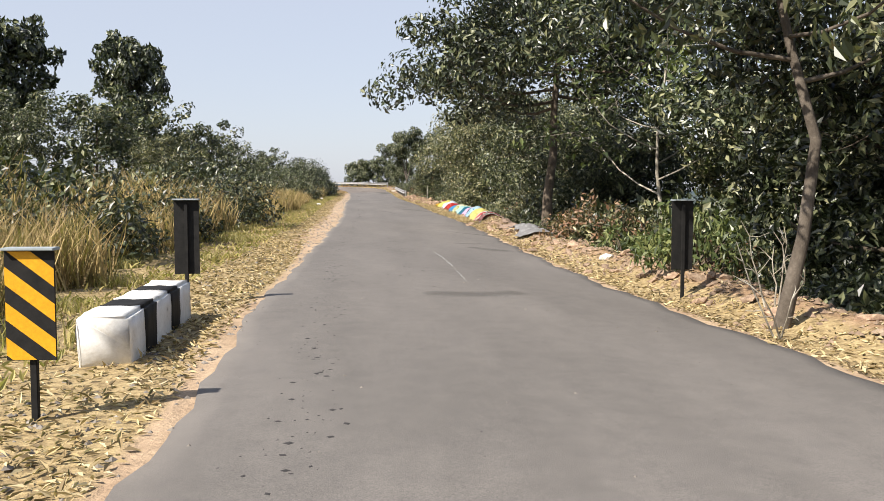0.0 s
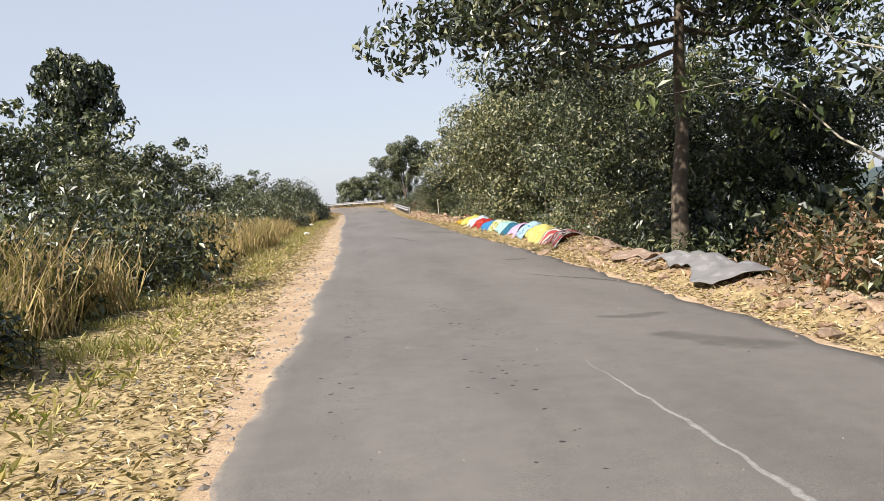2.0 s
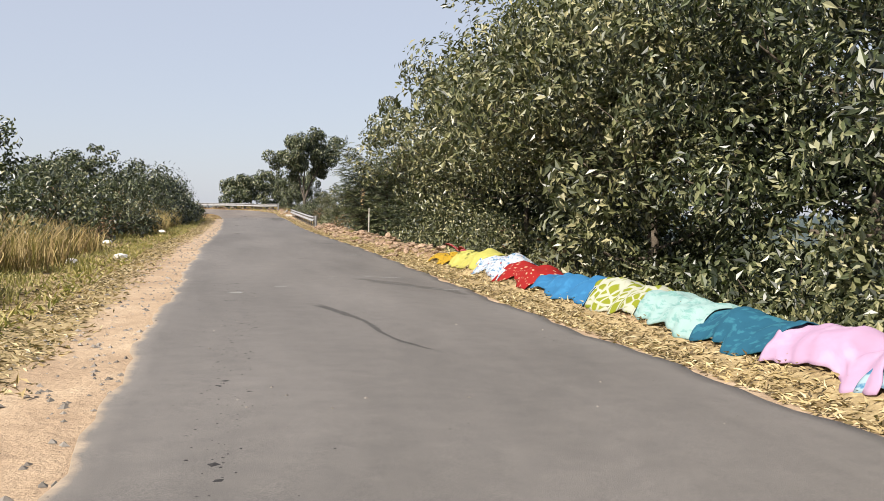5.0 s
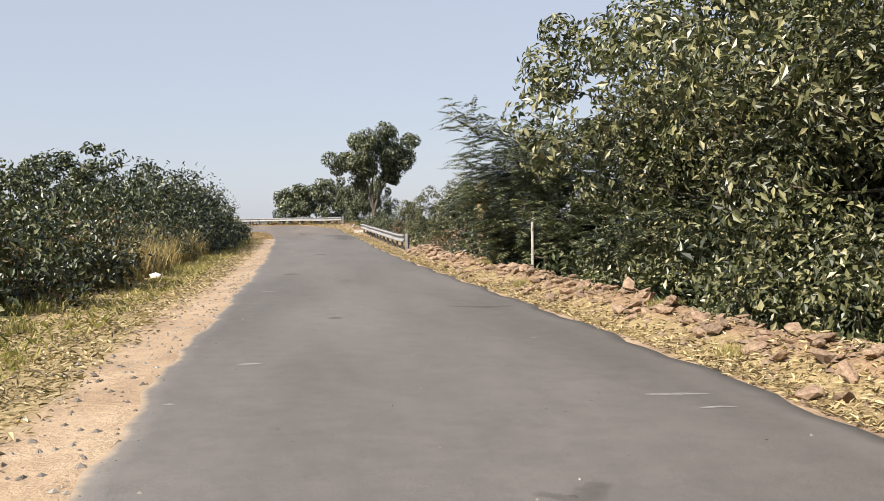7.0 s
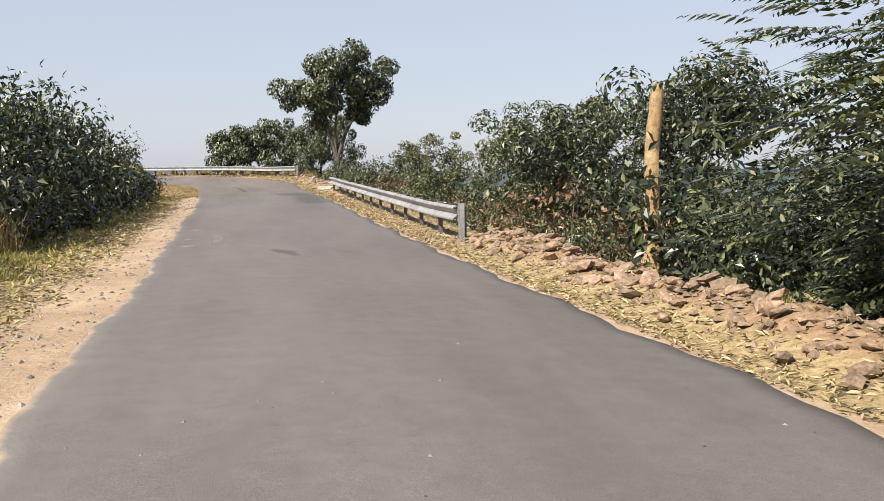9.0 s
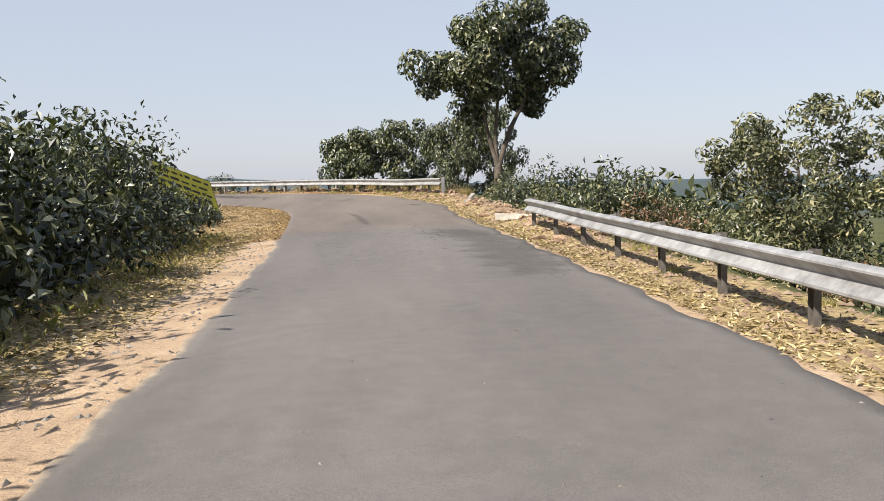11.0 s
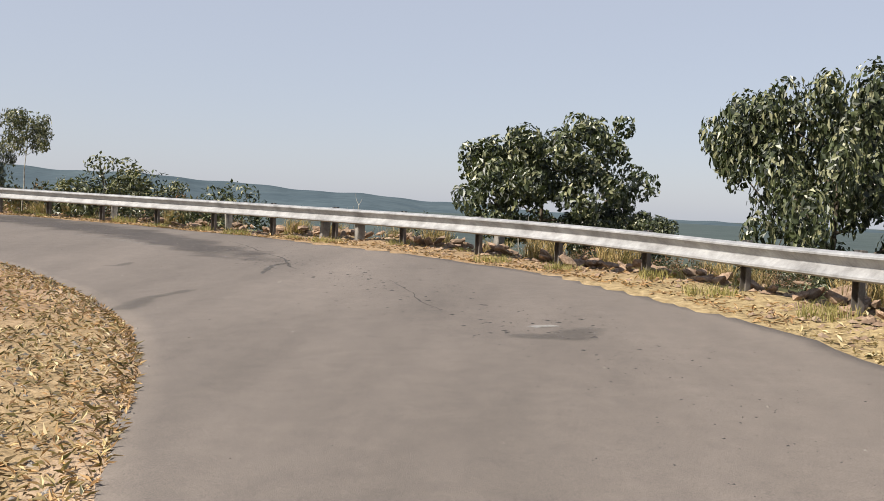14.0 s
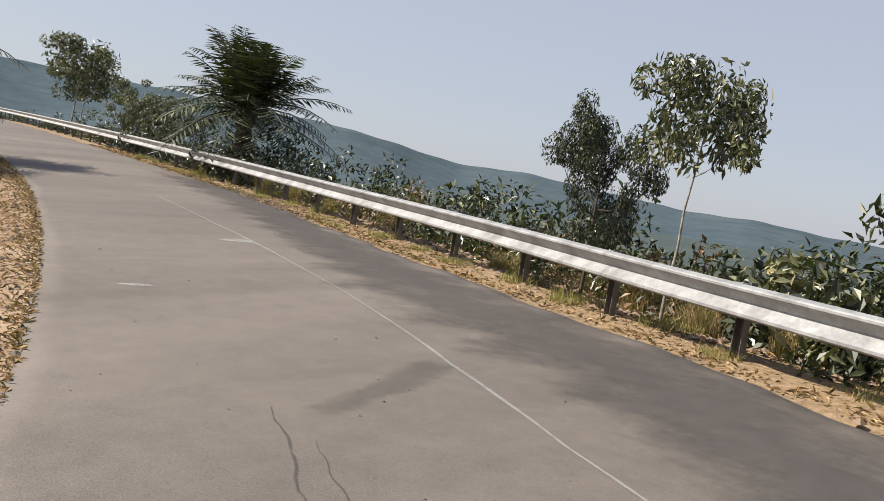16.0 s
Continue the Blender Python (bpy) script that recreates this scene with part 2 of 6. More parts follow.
def sd(x, y):
    """Way along the road and offset to its right of places."""
    x, y = np.atleast_1d(np.asarray(x, float)), np.atleast_1d(np.asarray(y, float))
    s, d = np.empty_like(x), np.empty_like(x)
    for a in range(0, len(x), 4000):
        xx, yy = x[a : a + 4000, None], y[a : a + 4000, None]
        i = ((xx - CX) ** 2 + (yy - CY) ** 2).argmin(1)
        dx, dy = xx[:, 0] - CX[i], yy[:, 0] - CY[i]
        s[a : a + 4000] = SS[i] + dx * TX[i] + dy * TY[i]
        side = dx * TY[i] - dy * TX[i]
        d[a : a + 4000] = np.sign(side + 1e-9) * np.maximum(np.abs(side), np.hypot(dx, dy) * 0.999)
    return s, d


def wob(x, y, f, seed=0.0):
    """A cheap smooth wave field about zero."""
    return (np.sin(f * x + 1.7 * np.sin(f * 0.61 * y + seed) + seed) + np.sin(f * 1.31 * y + 1.3 * np.sin(f * 0.83 * x + 2 * seed) + 0.7) + np.sin(f * 2.3 * (x * 0.8 + y * 0.6) + 3 * seed) * 0.5) / 2.5


def smooth(a, b, v):
    u = np.clip((v - a) / (b - a), 0, 1)
    return u * u * (3 - 2 * u)


def mound(s, d):
    """The low bank of rubble along the road's outer edge."""
    on = smooth(1, 5, s) * (1 - smooth(88, 90, s)) + smooth(109, 112, s) * (1 - smooth(131, 134, s)) * 0.7
    h = 0.27 + 0.05 * np.sin(s * 0.9) + 0.035 * np.sin(s * 3.7 + 1) + 0.025 * np.sin(s * 7.3) + 0.12 * smooth(29, 32, s) * (1 - smooth(55, 58, s))
    e = spline(CREST, s)
    return on * h * np.exp(-(((d - e) / 0.52) ** 2))


def land(x, y, lumps=True):
    s, d = sd(x, y)
    x, y = np.atleast_1d(np.asarray(x, float)), np.atleast_1d(np.asarray(y, float))
    lo, hi = spline(LEFT, s), spline(RIGHT, s)
    z = line_z(s, d)
    z = np.where(d < lo, z - 0.03 * smooth(0, 0.5, lo - d), z)
    z += np.where(d < lo - 2, 0.05 * np.minimum(-(d - lo + 2), 14) * (1 - smooth(108, 120, s)), 0)
    z += np.where(d > hi, -0.03 * smooth(0, 0.4, d - hi), 0)
    bend = smooth(118, 134, s)
    ledge = smooth(110, 114, s) * (1 - smooth(136, 140, s)) * 1.8
    drop = 0.42 * np.clip(d - hi - 2.0 - ledge, 0, 6) + 0.10 * np.clip(d - hi - 8, 0, 60)
    steep = 0.42 * np.clip(d - hi - 1.6 - ledge, 0, 6) + 0.03 * np.clip(d - hi - 6, 0, 400)
    z -= drop * (1 - bend) + steep * bend
    z += mound(s, d)
    if lumps:
        off = smooth(0.1, 0.7, np.maximum(lo - d, d - hi))
        z += off * (0.035 * wob(x, y, 3.1, 0.4) + 0.02 * wob(x, y, 7.7, 1.4)) + smooth(3, 10, np.abs(d)) * 0.15 * wob(x, y, 0.5, 2.0)
    return z


def on_land(x, y):
    return float(land(x, y)[0])


def spot(s, d, h=0.0):
    """A place by way along and offset, h over the land."""
    i = int(np.clip(np.searchsorted(SS, s), 1, len(SS) - 1))
    u = (s - SS[i])
    x, y = CX[i] + TX[i] * u + TY[i] * d, CY[i] + TY[i] * u - TX[i] * d
    return Vector((x, y, on_land(x, y) + h))


def heading(s):
    i = int(np.clip(np.searchsorted(SS, s), 0, len(SS) - 1))
    return math.degrees(math.atan2(-TX[i], TY[i]))


# ---- mesh helpers ----
def mesh_from(name, v, f, material, smooth_faces=False):
    me = bpy.data.meshes.new(name)
    v, f = np.asarray(v, np.float32), np.asarray(f, np.int32)
    me.vertices.add(len(v))
    me.vertices.foreach_set("co", v.ravel())
    k = f.shape[1]
    me.loops.add(f.size)
    me.loops.foreach_set("vertex_index", f.ravel())
    me.polygons.add(len(f))
    me.polygons.foreach_set("loop_start", np.arange(0, f.size, k, dtype=np.int32))
    me.polygons.foreach_set("use_smooth", np.full(len(f), smooth_faces))
    me.update(calc_edges=True)
    me.materials.append(material)
    return me


def put(name, me, parent=None, at=None, label=""):
    ob = new(name, me)
    if at is not None:
        ob.matrix_basis = at
    if parent is not None:
        ob.parent = parent
    return tagged(ob, label)


def part(name, bm, material, parent=None, label="", smooth_faces=False):
    me = bpy.data.meshes.new(name)
    for f in bm.faces:
        f.smooth = smooth_faces
    bm.to_mesh(me)
    bm.free()
    me.materials.append(material)
    return put(name, me, parent, None, label)


def box(bm, x0, x1, y0, y1, z0, z1, bevel=0.0):
    r = bmesh.ops.create_cube(bm, size=1.0, matrix=Matrix.Translation(((x0 + x1) / 2, (y0 + y1) / 2, (z0 + z1) / 2)) @ Matrix.Diagonal((x1 - x0, y1 - y0, z1 - z0, 1)))
    if bevel:
        edges = list({e for v in r["verts"] for e in v.link_edges})
        bmesh.ops.bevel(bm, geom=edges, offset=bevel, segments=2, affect="EDGES")
    return bm


def thing(name, label, category, at, group="", kind=""):
    ob = new(name)
    ob.matrix_basis = at
    return tagged(ob, label, category, group, kind)


def tube(path, radii, sides=7):
    """A tapered limb along a path: vertices and quads."""
    path, radii = np.asarray(path, float), np.asarray(radii, float)
    t = np.gradient(path, axis=0)
    t /= np.linalg.norm(t, axis=1)[:, None] + 1e-9
    a = np.cross(t, (0.31, 0.95, 0.07))
    a /= np.linalg.norm(a, axis=1)[:, None] + 1e-9
    b = np.cross(t, a)
    w = np.linspace(0, 2 * np.pi, sides, endpoint=False)
    v = path[:, None] + radii[:, None, None] * (np.cos(w)[None, :, None] * a[:, None] + np.sin(w)[None, :, None] * b[:, None])
    f = []
    for i in range(len(path) - 1):
        for j in range(sides):
            k = (j + 1) % sides
            f.append((i * sides + j, i * sides + k, (i + 1) * sides + k, (i + 1) * sides + j))
    return v.reshape(-1, 3), np.array(f)


def merge(pieces):
    vs, fs, n = [], [], 0
    for v, f in pieces:
        vs.append(v)
        fs.append(f + n)
        n += len(v)
    return np.concatenate(vs), np.concatenate(fs)


def leaves(rng, at, aim, length, width, droop=0.35, spread=0.9, skin=True):
    """Folded four-cornered leaves at places. skin: they lie along the clump's surface, whose way outwards is aim; else they point along aim."""
    n = len(at)
    if skin:
        t = rng.normal(0, 1, (n, 3))
        t -= aim * (t * aim).sum(1)[:, None]
        t /= np.linalg.norm(t, axis=1)[:, None] + 1e-9
        t += 0.3 * aim
        t[:, 2] -= droop
        up = aim * 1.0 + np.array((0, 0, 0.45)) + rng.normal(0, 0.38, (n, 3))
    else:
        t = aim + rng.normal(0, spread, (n, 3))
        t[:, 2] -= droop
        up = np.array((0, 0, 1.0)) + rng.normal(0, 0.55, (n, 3))
    t /= np.linalg.norm(t, axis=1)[:, None] + 1e-9
    b = np.cross(t, up)
    b /= np.linalg.norm(b, axis=1)[:, None] + 1e-9
    nn = np.cross(b, t)
    L = (length * rng.uniform(0.55, 1.25, n))[:, None]
    W = L * (width / length) * 0.5
    v = np.stack([at, at + t * L * 0.45 + b * W + nn * L * 0.06, at + t * L - nn * L * 0.14, at + t * L * 0.45 - b * W + nn * L * 0.06], 1).reshape(-1, 3)
    return v, np.arange(4 * n).reshape(-1, 4)


def clump_points(rng, centres, radii, per, flat=0.75):
    """Leaf places on and near the shells of clumps, with the way outwards."""
    c = np.repeat(centres, per, axis=0)
    r = np.repeat(radii, per)
    w = rng.normal(0, 1, (len(c), 3))
    w /= np.linalg.norm(w, axis=1)[:, None]
    q = rng.uniform(0.3, 1.0, len(c)) ** 0.45
    return c + w * (r * q)[:, None] * (1, 1, flat), w


def limbs(rng, height, trunk, radius, forks, lean=(0, 0), first=0.35, up=0.5, bend=0.0):
    """A trunk with limbs and twigs: the tubes, and the ends where foliage sits."""
    n = 7
    base = np.linspace(0, 1, n)
    p = np.stack([lean[0] * base * height + np.cumsum(rng.normal(0, 0.05, n)) * height * 0.12, lean[1] * base * height + np.cumsum(rng.normal(0, 0.05, n)) * height * 0.12, base * height * 0.85], 1)
    p[:, 0] += bend * np.sin(base * 4.0) * height * 0.1
    p[:, 1] -= bend * np.sin(base * 6.0) * height * 0.05
    p[0, :2] = 0
    p[0, 2] = -0.25
    pieces = [tube(p, trunk * (1 - 0.75 * base) * np.r_[1.25, np.ones(n - 1)])]
    ends = []
    for k in range(forks):
        u = first + (0.98 - first) * (k + rng.uniform(0, 0.8)) / forks
        o = np.array([np.interp(u, base, p[:, i]) for i in range(3)])
        ang = k * 2.4 + rng.uniform(-0.5, 0.5)
        reach = radius * rng.uniform(0.65, 1.05) * (1.15 - 0.55 * abs(u - 0.55))
        end = o + np.array([math.cos(ang) * reach, math.sin(ang) * reach, reach * up * rng.uniform(0.4, 1.3)])
        q = np.linspace(0, 1, 5)[:, None]
        path = o + (end - o) * q + np.sin(q * np.pi) * np.array([0, 0, -0.10 * reach]) + rng.normal(0, 0.03 * reach, (5, 3)) * q
        r0 = trunk * (1 - 0.75 * u) * 0.55
        pieces.append(tube(path, np.linspace(r0, r0 * 0.25, 5), 6))
        for j in range(4):
            w = 0.45 + 0.55 * (j + 1) / 4
            o2 = np.array([np.interp(w, q[:, 0], path[:, i]) for i in range(3)])
            e2 = o2 + rng.normal(0, 1, 3) * (0.30, 0.30, 0.20) * reach + (0, 0, 0.10 * reach)
            pieces.append(tube(np.stack([o2, (o2 + e2) / 2 + rng.normal(0, 0.03, 3), e2]), [r0 * 0.3, r0 * 0.2, r0 * 0.08], 5))
            ends.append(e2)
            if j % 2:
                ends.append((o2 + o * 0.25) / 1.25 if j == 1 else o2)
    ends.append(p[-1])
    return pieces, np.array(ends)


KINDS = {}


def tree_kind(key, seed, height, radius, trunk, forks, leaf, per, material, bark, lean=(0, 0), first=0.35, up=0.5, size=(0.5, 0.95), width=0.56, flat=0.75, bend=0.0, tight=0.31):
    rng = np.random.default_rng(seed)
    pieces, ends = limbs(rng, height, trunk, radius, forks, lean, first, up, bend)
    wood = mesh_from(key + "_trunk", *merge(pieces), bark, True)
    r = rng.uniform(*size, len(ends)) * radius * tight
    at, aim = clump_points(rng, ends, r, per, flat)
    crown = mesh_from(key + "_crown", *leaves(rng, at, aim, leaf, leaf * width), material)
    KINDS[key] = [("trunk", wood), ("crown", crown)]


def bush_kind(key, seed, height, radius, leaf, count, material, bark=None, width=0.56, clumps=26, rise=0.5):
    rng = np.random.default_rng(seed)
    a, u = rng.uniform(0, 2 * np.pi, clumps), rng.uniform(0, 1, clumps)
    rr = radius * np.sqrt(rng.uniform(0.03, 1, clumps))
    top = height * np.sqrt(np.clip(1.02 - (rr / radius) ** 2, 0.05, 1)) * rng.uniform(0.75, 1.12, clumps)
    c = np.stack([rr * np.cos(a), rr * np.sin(a), top * (0.2 + 0.7 * u**0.6)], 1)
    cr = rng.uniform(0.17, 0.33, clumps) * min(height, radius * 1.2) * 0.8
    at, aim = clump_points(rng, c, cr, max(4, count // clumps), 0.85)
    keep = at[:, 2] > 0.02
    aim[:, 2] += rise
    fol = mesh_from(key + "_foliage", *leaves(rng, at[keep], aim[keep], leaf, leaf * width, 0.2), material)
    pieces = []
    for k in range(9):
        e = c[rng.integers(clumps)]
        b0 = np.array([rng.normal(0, 0.12 * radius), rng.normal(0, 0.12 * radius), -0.1])
        pieces.append(tube(np.stack([b0, b0 * 0.4 + e * 0.55 + rng.normal(0, 0.06, 3), e]), [0.03, 0.02, 0.008], 5))
    KINDS[key] = [("stalk", mesh_from(key + "_stems", *merge(pieces), bark or BARK, True)), ("foliage", fol)]


def plant(key, name, label, category, x, y, scale=1.0, turn=0.0, sink=0.05, high=1.0, group=""):
    at = Matrix.Translation((x, y, on_land(x, y) - sink)) @ Matrix.Rotation(radians(turn), 4, "Z") @ Matrix.Diagonal((scale, scale, scale * high, 1))
    ob = thing(name, label, category, at, group)
    for n, me in KINDS[key]:
        put(n, me, ob)
    return ob


def frond(rng, base, way, length, pairs, leaflet, droop, narrow=0.22):
    """A feather leaf: the rib's path and its leaflets."""
    way = np.asarray(way, float) / np.linalg.norm(way)
    u = np.linspace(0, 1, 7)[:, None]
    rib = np.asarray(base) + way * length * u + np.array((0, 0, -1.0)) * droop * length * u**2.2
    side = np.cross(way, (0, 0, 1.0))
    side /= np.linalg.norm(side) + 1e-9
    q = np.linspace(0.14, 0.99, pairs)
    at = np.stack([np.interp(q, u[:, 0], rib[:, i]) for i in range(3)], 1)
    t = np.gradient(at, axis=0)
    t /= np.linalg.norm(t, axis=1)[:, None]
    L = (leaflet * (0.45 + 0.75 * np.sin(np.pi * (0.12 + 0.86 * q))))[:, None]
    vs = []
    for sg in (-1, 1):
        w = t * 0.45 + side * sg + rng.normal(0, 0.10, at.shape)
        w[:, 2] -= 0.28
        w /= np.linalg.norm(w, axis=1)[:, None]
        b = t * narrow * 0.5
        vs.append(np.stack([at, at + w * L * 0.4 + b * L, at + w * L, at + w * L * 0.4 - b * L], 1).reshape(-1, 3))
    v = np.concatenate(vs)
    return rib, v


def feather_kind(key, seed, height, radius, count, length, pairs, leaflet, material):
    rng = np.random.default_rng(seed)
    pieces, ends = limbs(rng, height, 0.07, radius, 14, (0, 0), 0.12, 0.35)
    vs = []
    for k in range(count):
        e = ends[k % len(ends)] + rng.normal(0, 0.28, 3) * (1, 1, 0.8)
        out = np.array([e[0], e[1], 0]) / (np.hypot(e[0], e[1]) + 0.2) + rng.normal(0, 0.55, 3) * (1, 1, 0.3)
        out[2] += 0.25
        rib, v = frond(rng, e, out, length * rng.uniform(0.7, 1.2), pairs, leaflet, rng.uniform(0.15, 0.5), 0.3)
        vs.append(v)
    for k in range(9):
        a = k * 0.7
        rib, v = frond(rng, (0, 0, height * (0.72 + 0.034 * k)), (math.cos(a), math.sin(a), 0.55), length * 1.15, pairs, leaflet, 0.25, 0.3)
        vs.append(v)
    v = np.concatenate(vs)
    KINDS[key] = [("trunk", mesh_from(key + "_trunk", *merge(pieces), BARK, True)), ("crown", mesh_from(key + "_crown", v, np.arange(len(v)).reshape(-1, 4), material))]


def palm_kind(key, seed, trunk, count, length, material):
    rng = np.random.default_rng(seed)
    z = np.linspace(-0.3, trunk, 12)
    stem = tube(np.stack([0.05 * np.sin(z), 0.03 * z, z], 1), 0.17 + 0.03 * np.cos(np.arange(12) * np.pi), 10)
    vs, ribs = [], []
    for k in range(count):
        a, e = k * 2.4, radians(84 - 100 * (k / count) ** 1.1)
        rib, v = frond(rng, (0, 0.03 * trunk, trunk), (math.cos(a) * math.cos(e), math.sin(a) * math.cos(e), math.sin(e) + 0.05), length * rng.uniform(0.85, 1.15), 22, length * 0.20, rng.uniform(0.22, 0.5), 0.11)
        vs.append(v)
        ribs.append(tube(rib, np.linspace(0.022, 0.005, 7), 4))
    v = np.concatenate(vs)
    KINDS[key] = [("trunk", mesh_from(key + "_trunk", *stem, BARK, True)), ("frond_rib", mesh_from(key + "_ribs", *merge(ribs), OLIVE, True)), ("crown", mesh_from(key + "_crown", v, np.arange(len(v)).reshape(-1, 4), material))]


def fork_kind(key, seed, leaf, per, material, bark):
    """A short trunk that parts into three stems under a wide crown."""
    rng = np.random.default_rng(seed)
    pieces = [tube([(0, 0, -0.3), (0.02, 0, 0.5), (0.0, 0.02, 1.0), (0.03, 0, 1.45)], [0.24, 0.18, 0.165, 0.17], 9)]
    ends = []
    for ang, reach, top, r0 in ((2.7, 0.95, 4.6, 0.10), (0.4, 1.85, 4.9, 0.115), (4.6, 0.7, 5.2, 0.09)):
        q = np.linspace(0, 1, 7)[:, None]
        end = np.array([math.cos(ang) * reach, math.sin(ang) * reach, top])
        path = np.array([0.02, 0, 1.4]) + (end - (0.02, 0, 1.4)) * q + np.sin(q * 6.0) * rng.normal(0, 0.13, 3)
        pieces.append(tube(path, np.linspace(r0, 0.035, 7), 7))
        for k in range(6):
            u = 0.45 + 0.55 * k / 5
            o = np.array([np.interp(u, q[:, 0], path[:, i]) for i in range(3)])
            a = ang + rng.uniform(-1.6, 1.6)
            e = o + np.array([math.cos(a), math.sin(a), rng.uniform(0.15, 0.9)]) * rng.uniform(1.1, 1.9)
            mid = (o + e) / 2 + (0, 0, -0.12)
            pieces.append(tube(np.stack([o, mid, e]), [0.035, 0.025, 0.01], 5))
            ends += [e, mid + (0, 0, 0.35), e + rng.normal(0, 0.4, 3) * (1, 1, 0.6), np.array([e[0] * 0.55, e[1] * 0.55, 5.6 + rng.uniform(-0.5, 0.6)])]
    ends = np.array(ends)
    at, aim = clump_points(rng, ends, rng.uniform(0.5, 0.85, len(ends)), per, 0.75)
    KINDS[key] = [("trunk", mesh_from(key + "_trunk", *merge(pieces), bark, True)), ("crown", mesh_from(key + "_crown", *leaves(rng, at, aim, leaf, leaf * 0.56), material))]

# ---- ground and road ----
def ground_material():
    m, n, l, p = mat("ground", 0.95, spec=0.2)
    at = n.new("ShaderNodeAttribute")
    at.attribute_name = "cover"
    sep = n.new("ShaderNodeSeparateColor")
    l.new(at.outputs["Color"], sep.inputs[0])
    pos = place_coord(n)
    n1, n2, n3 = noise_tex(n, l, 1.1, 6, 0.65, pos), noise_tex(n, l, 9, 5, 0.7, pos), noise_tex(n, l, 55, 4, 0.7, pos)
    soil = ramp(n, l, n1, [(0.3, (0.045, 0.048, 0.02)), (0.55, (0.085, 0.085, 0.033)), (0.75, (0.055, 0.075, 0.025))])
    sand = ramp(n, l, n1, [(0.3, (0.26, 0.18, 0.115)), (0.55, (0.36, 0.26, 0.17)), (0.75, (0.45, 0.345, 0.235))])
    straw = ramp(n, l, n2, [(0.3, (0.14, 0.10, 0.052)), (0.5, (0.29, 0.215, 0.11)), (0.7, (0.43, 0.335, 0.18))])
    red = ramp(n, l, n2, [(0.3, (0.16, 0.10, 0.058)), (0.55, (0.28, 0.185, 0.11)), (0.75, (0.40, 0.29, 0.18))])

    def edged(v, soft=0.5):
        add = n.new("ShaderNodeMath")
        add.operation = "MULTIPLY_ADD"
        l.new(n2, add.inputs[0])
        add.inputs[1].default_value = soft
        l.new(v, add.inputs[2])
        mr = n.new("ShaderNodeMapRange")
        mr.inputs[1].default_value, mr.inputs[2].default_value = 0.55, 0.85
        l.new(add.outputs[0], mr.inputs[0])
        return mr.outputs[0]

    col = mix(n, l, edged(sep.outputs[1]), soil, straw)
    col = mix(n, l, edged(sep.outputs[2]), col, red)
    col = mix(n, l, edged(sep.outputs[0]), col, sand)
    # Colour of the far ground, with bluish distance haze put into it.
    hazy_woods = ramp(n, l, noise_tex(n, l, 0.02, 6, 0.7, pos), [(0.3, (0.038, 0.052, 0.050)), (0.55, (0.056, 0.073, 0.068)), (0.75, (0.075, 0.092, 0.078))])
    col = mix(n, l, at.outputs["Alpha"], col, hazy_woods)
    col = mix(n, l, 0.6, col, ramp(n, l, n3, [(0.3, (0.4, 0.4, 0.4)), (0.7, (0.7, 0.7, 0.7))]), "OVERLAY")
    l.new(col, p.inputs["Base Color"])
    bump(n, l, p, n2, 0.8, 0.05)
    return m


def spaced(*runs):
    out = []
    for a, b, step in runs:
        out += list(np.arange(a, b, step))
    return np.array(sorted(set(np.round(out, 3))))


far = [90, 140, 220, 350, 550, 900, 1500, 2600, 4200]
gx = np.unique(np.r_[[-v for v in far], spaced((-70, -6, 1.0), (-6, 8, 0.25), (8, 40, 1.5), (40, 90, 6)), far])
gy = np.unique(np.r_[[-v for v in far], spaced((-80, -14, 4), (-14, 172, 0.5), (172, 240, 4)), [260, 300, *far[3:]]])
X, Y = np.meshgrid(gx, gy)
X, Y = X.ravel(), Y.ravel()
GS, GD = sd(X, Y)
LO, HI = spline(LEFT, GS), spline(RIGHT, GS)
Z = land(X, Y)
Z -= 0.10 * smooth(0.25, 0.5, np.minimum(GD - LO, HI - GD))
Z = np.maximum(Z, -34 + 6 * wob(X, Y, 0.004, 1.0))
nx, ny = len(gx), len(gy)
idx = np.arange(nx * ny).reshape(ny, nx)
ground_me = mesh_from("ground", np.c_[X, Y, Z], np.stack([idx[:-1, :-1], idx[:-1, 1:], idx[1:, 1:], idx[1:, :-1]], -1).reshape(-1, 4), ground_material(), True)
cover = ground_me.color_attributes.new("cover", "FLOAT_COLOR", "POINT")
left_gap, right_gap = LO - GD, GD - HI
on_left, on_right = left_gap > -1, right_gap > -1
sand_wide = 0.12 + 0.85 * smooth(9, 25, GS) * (1 - 0.85 * smooth(110, 118, GS))
sandy = (1 - smooth(0.45 * sand_wide, np.maximum(1.25 * sand_wide + 0.2 * np.sin(GS * 0.4), 0.45 * sand_wide + 0.12), left_gap)) * on_left + (1 - smooth(0.0, 0.3, right_gap)) * on_right * (1 - 0.6 * smooth(108, 118, GS))
strawy = (1 - smooth(2.0, 3.6 + 3 * smooth(112, 120, GS), left_gap)) * on_left + (1 - smooth(1.3, 2.3, right_gap)) * on_right
reddish = np.maximum.reduce([smooth(0.05, 0.25, mound(GS, GD)) * 0.8, (0.42 + 0.3 * smooth(134, 142, GS)) * smooth(112, 124, GS) * (1 - smooth(4, 7, left_gap)) * on_left, 0.5 * smooth(132, 138, GS) * (1 - smooth(1.2, 2.2, right_gap)) * on_right])
# Grows away from the road: where the haze-tinted colour takes over.
wooded = smooth(40, 160, np.abs(GD))
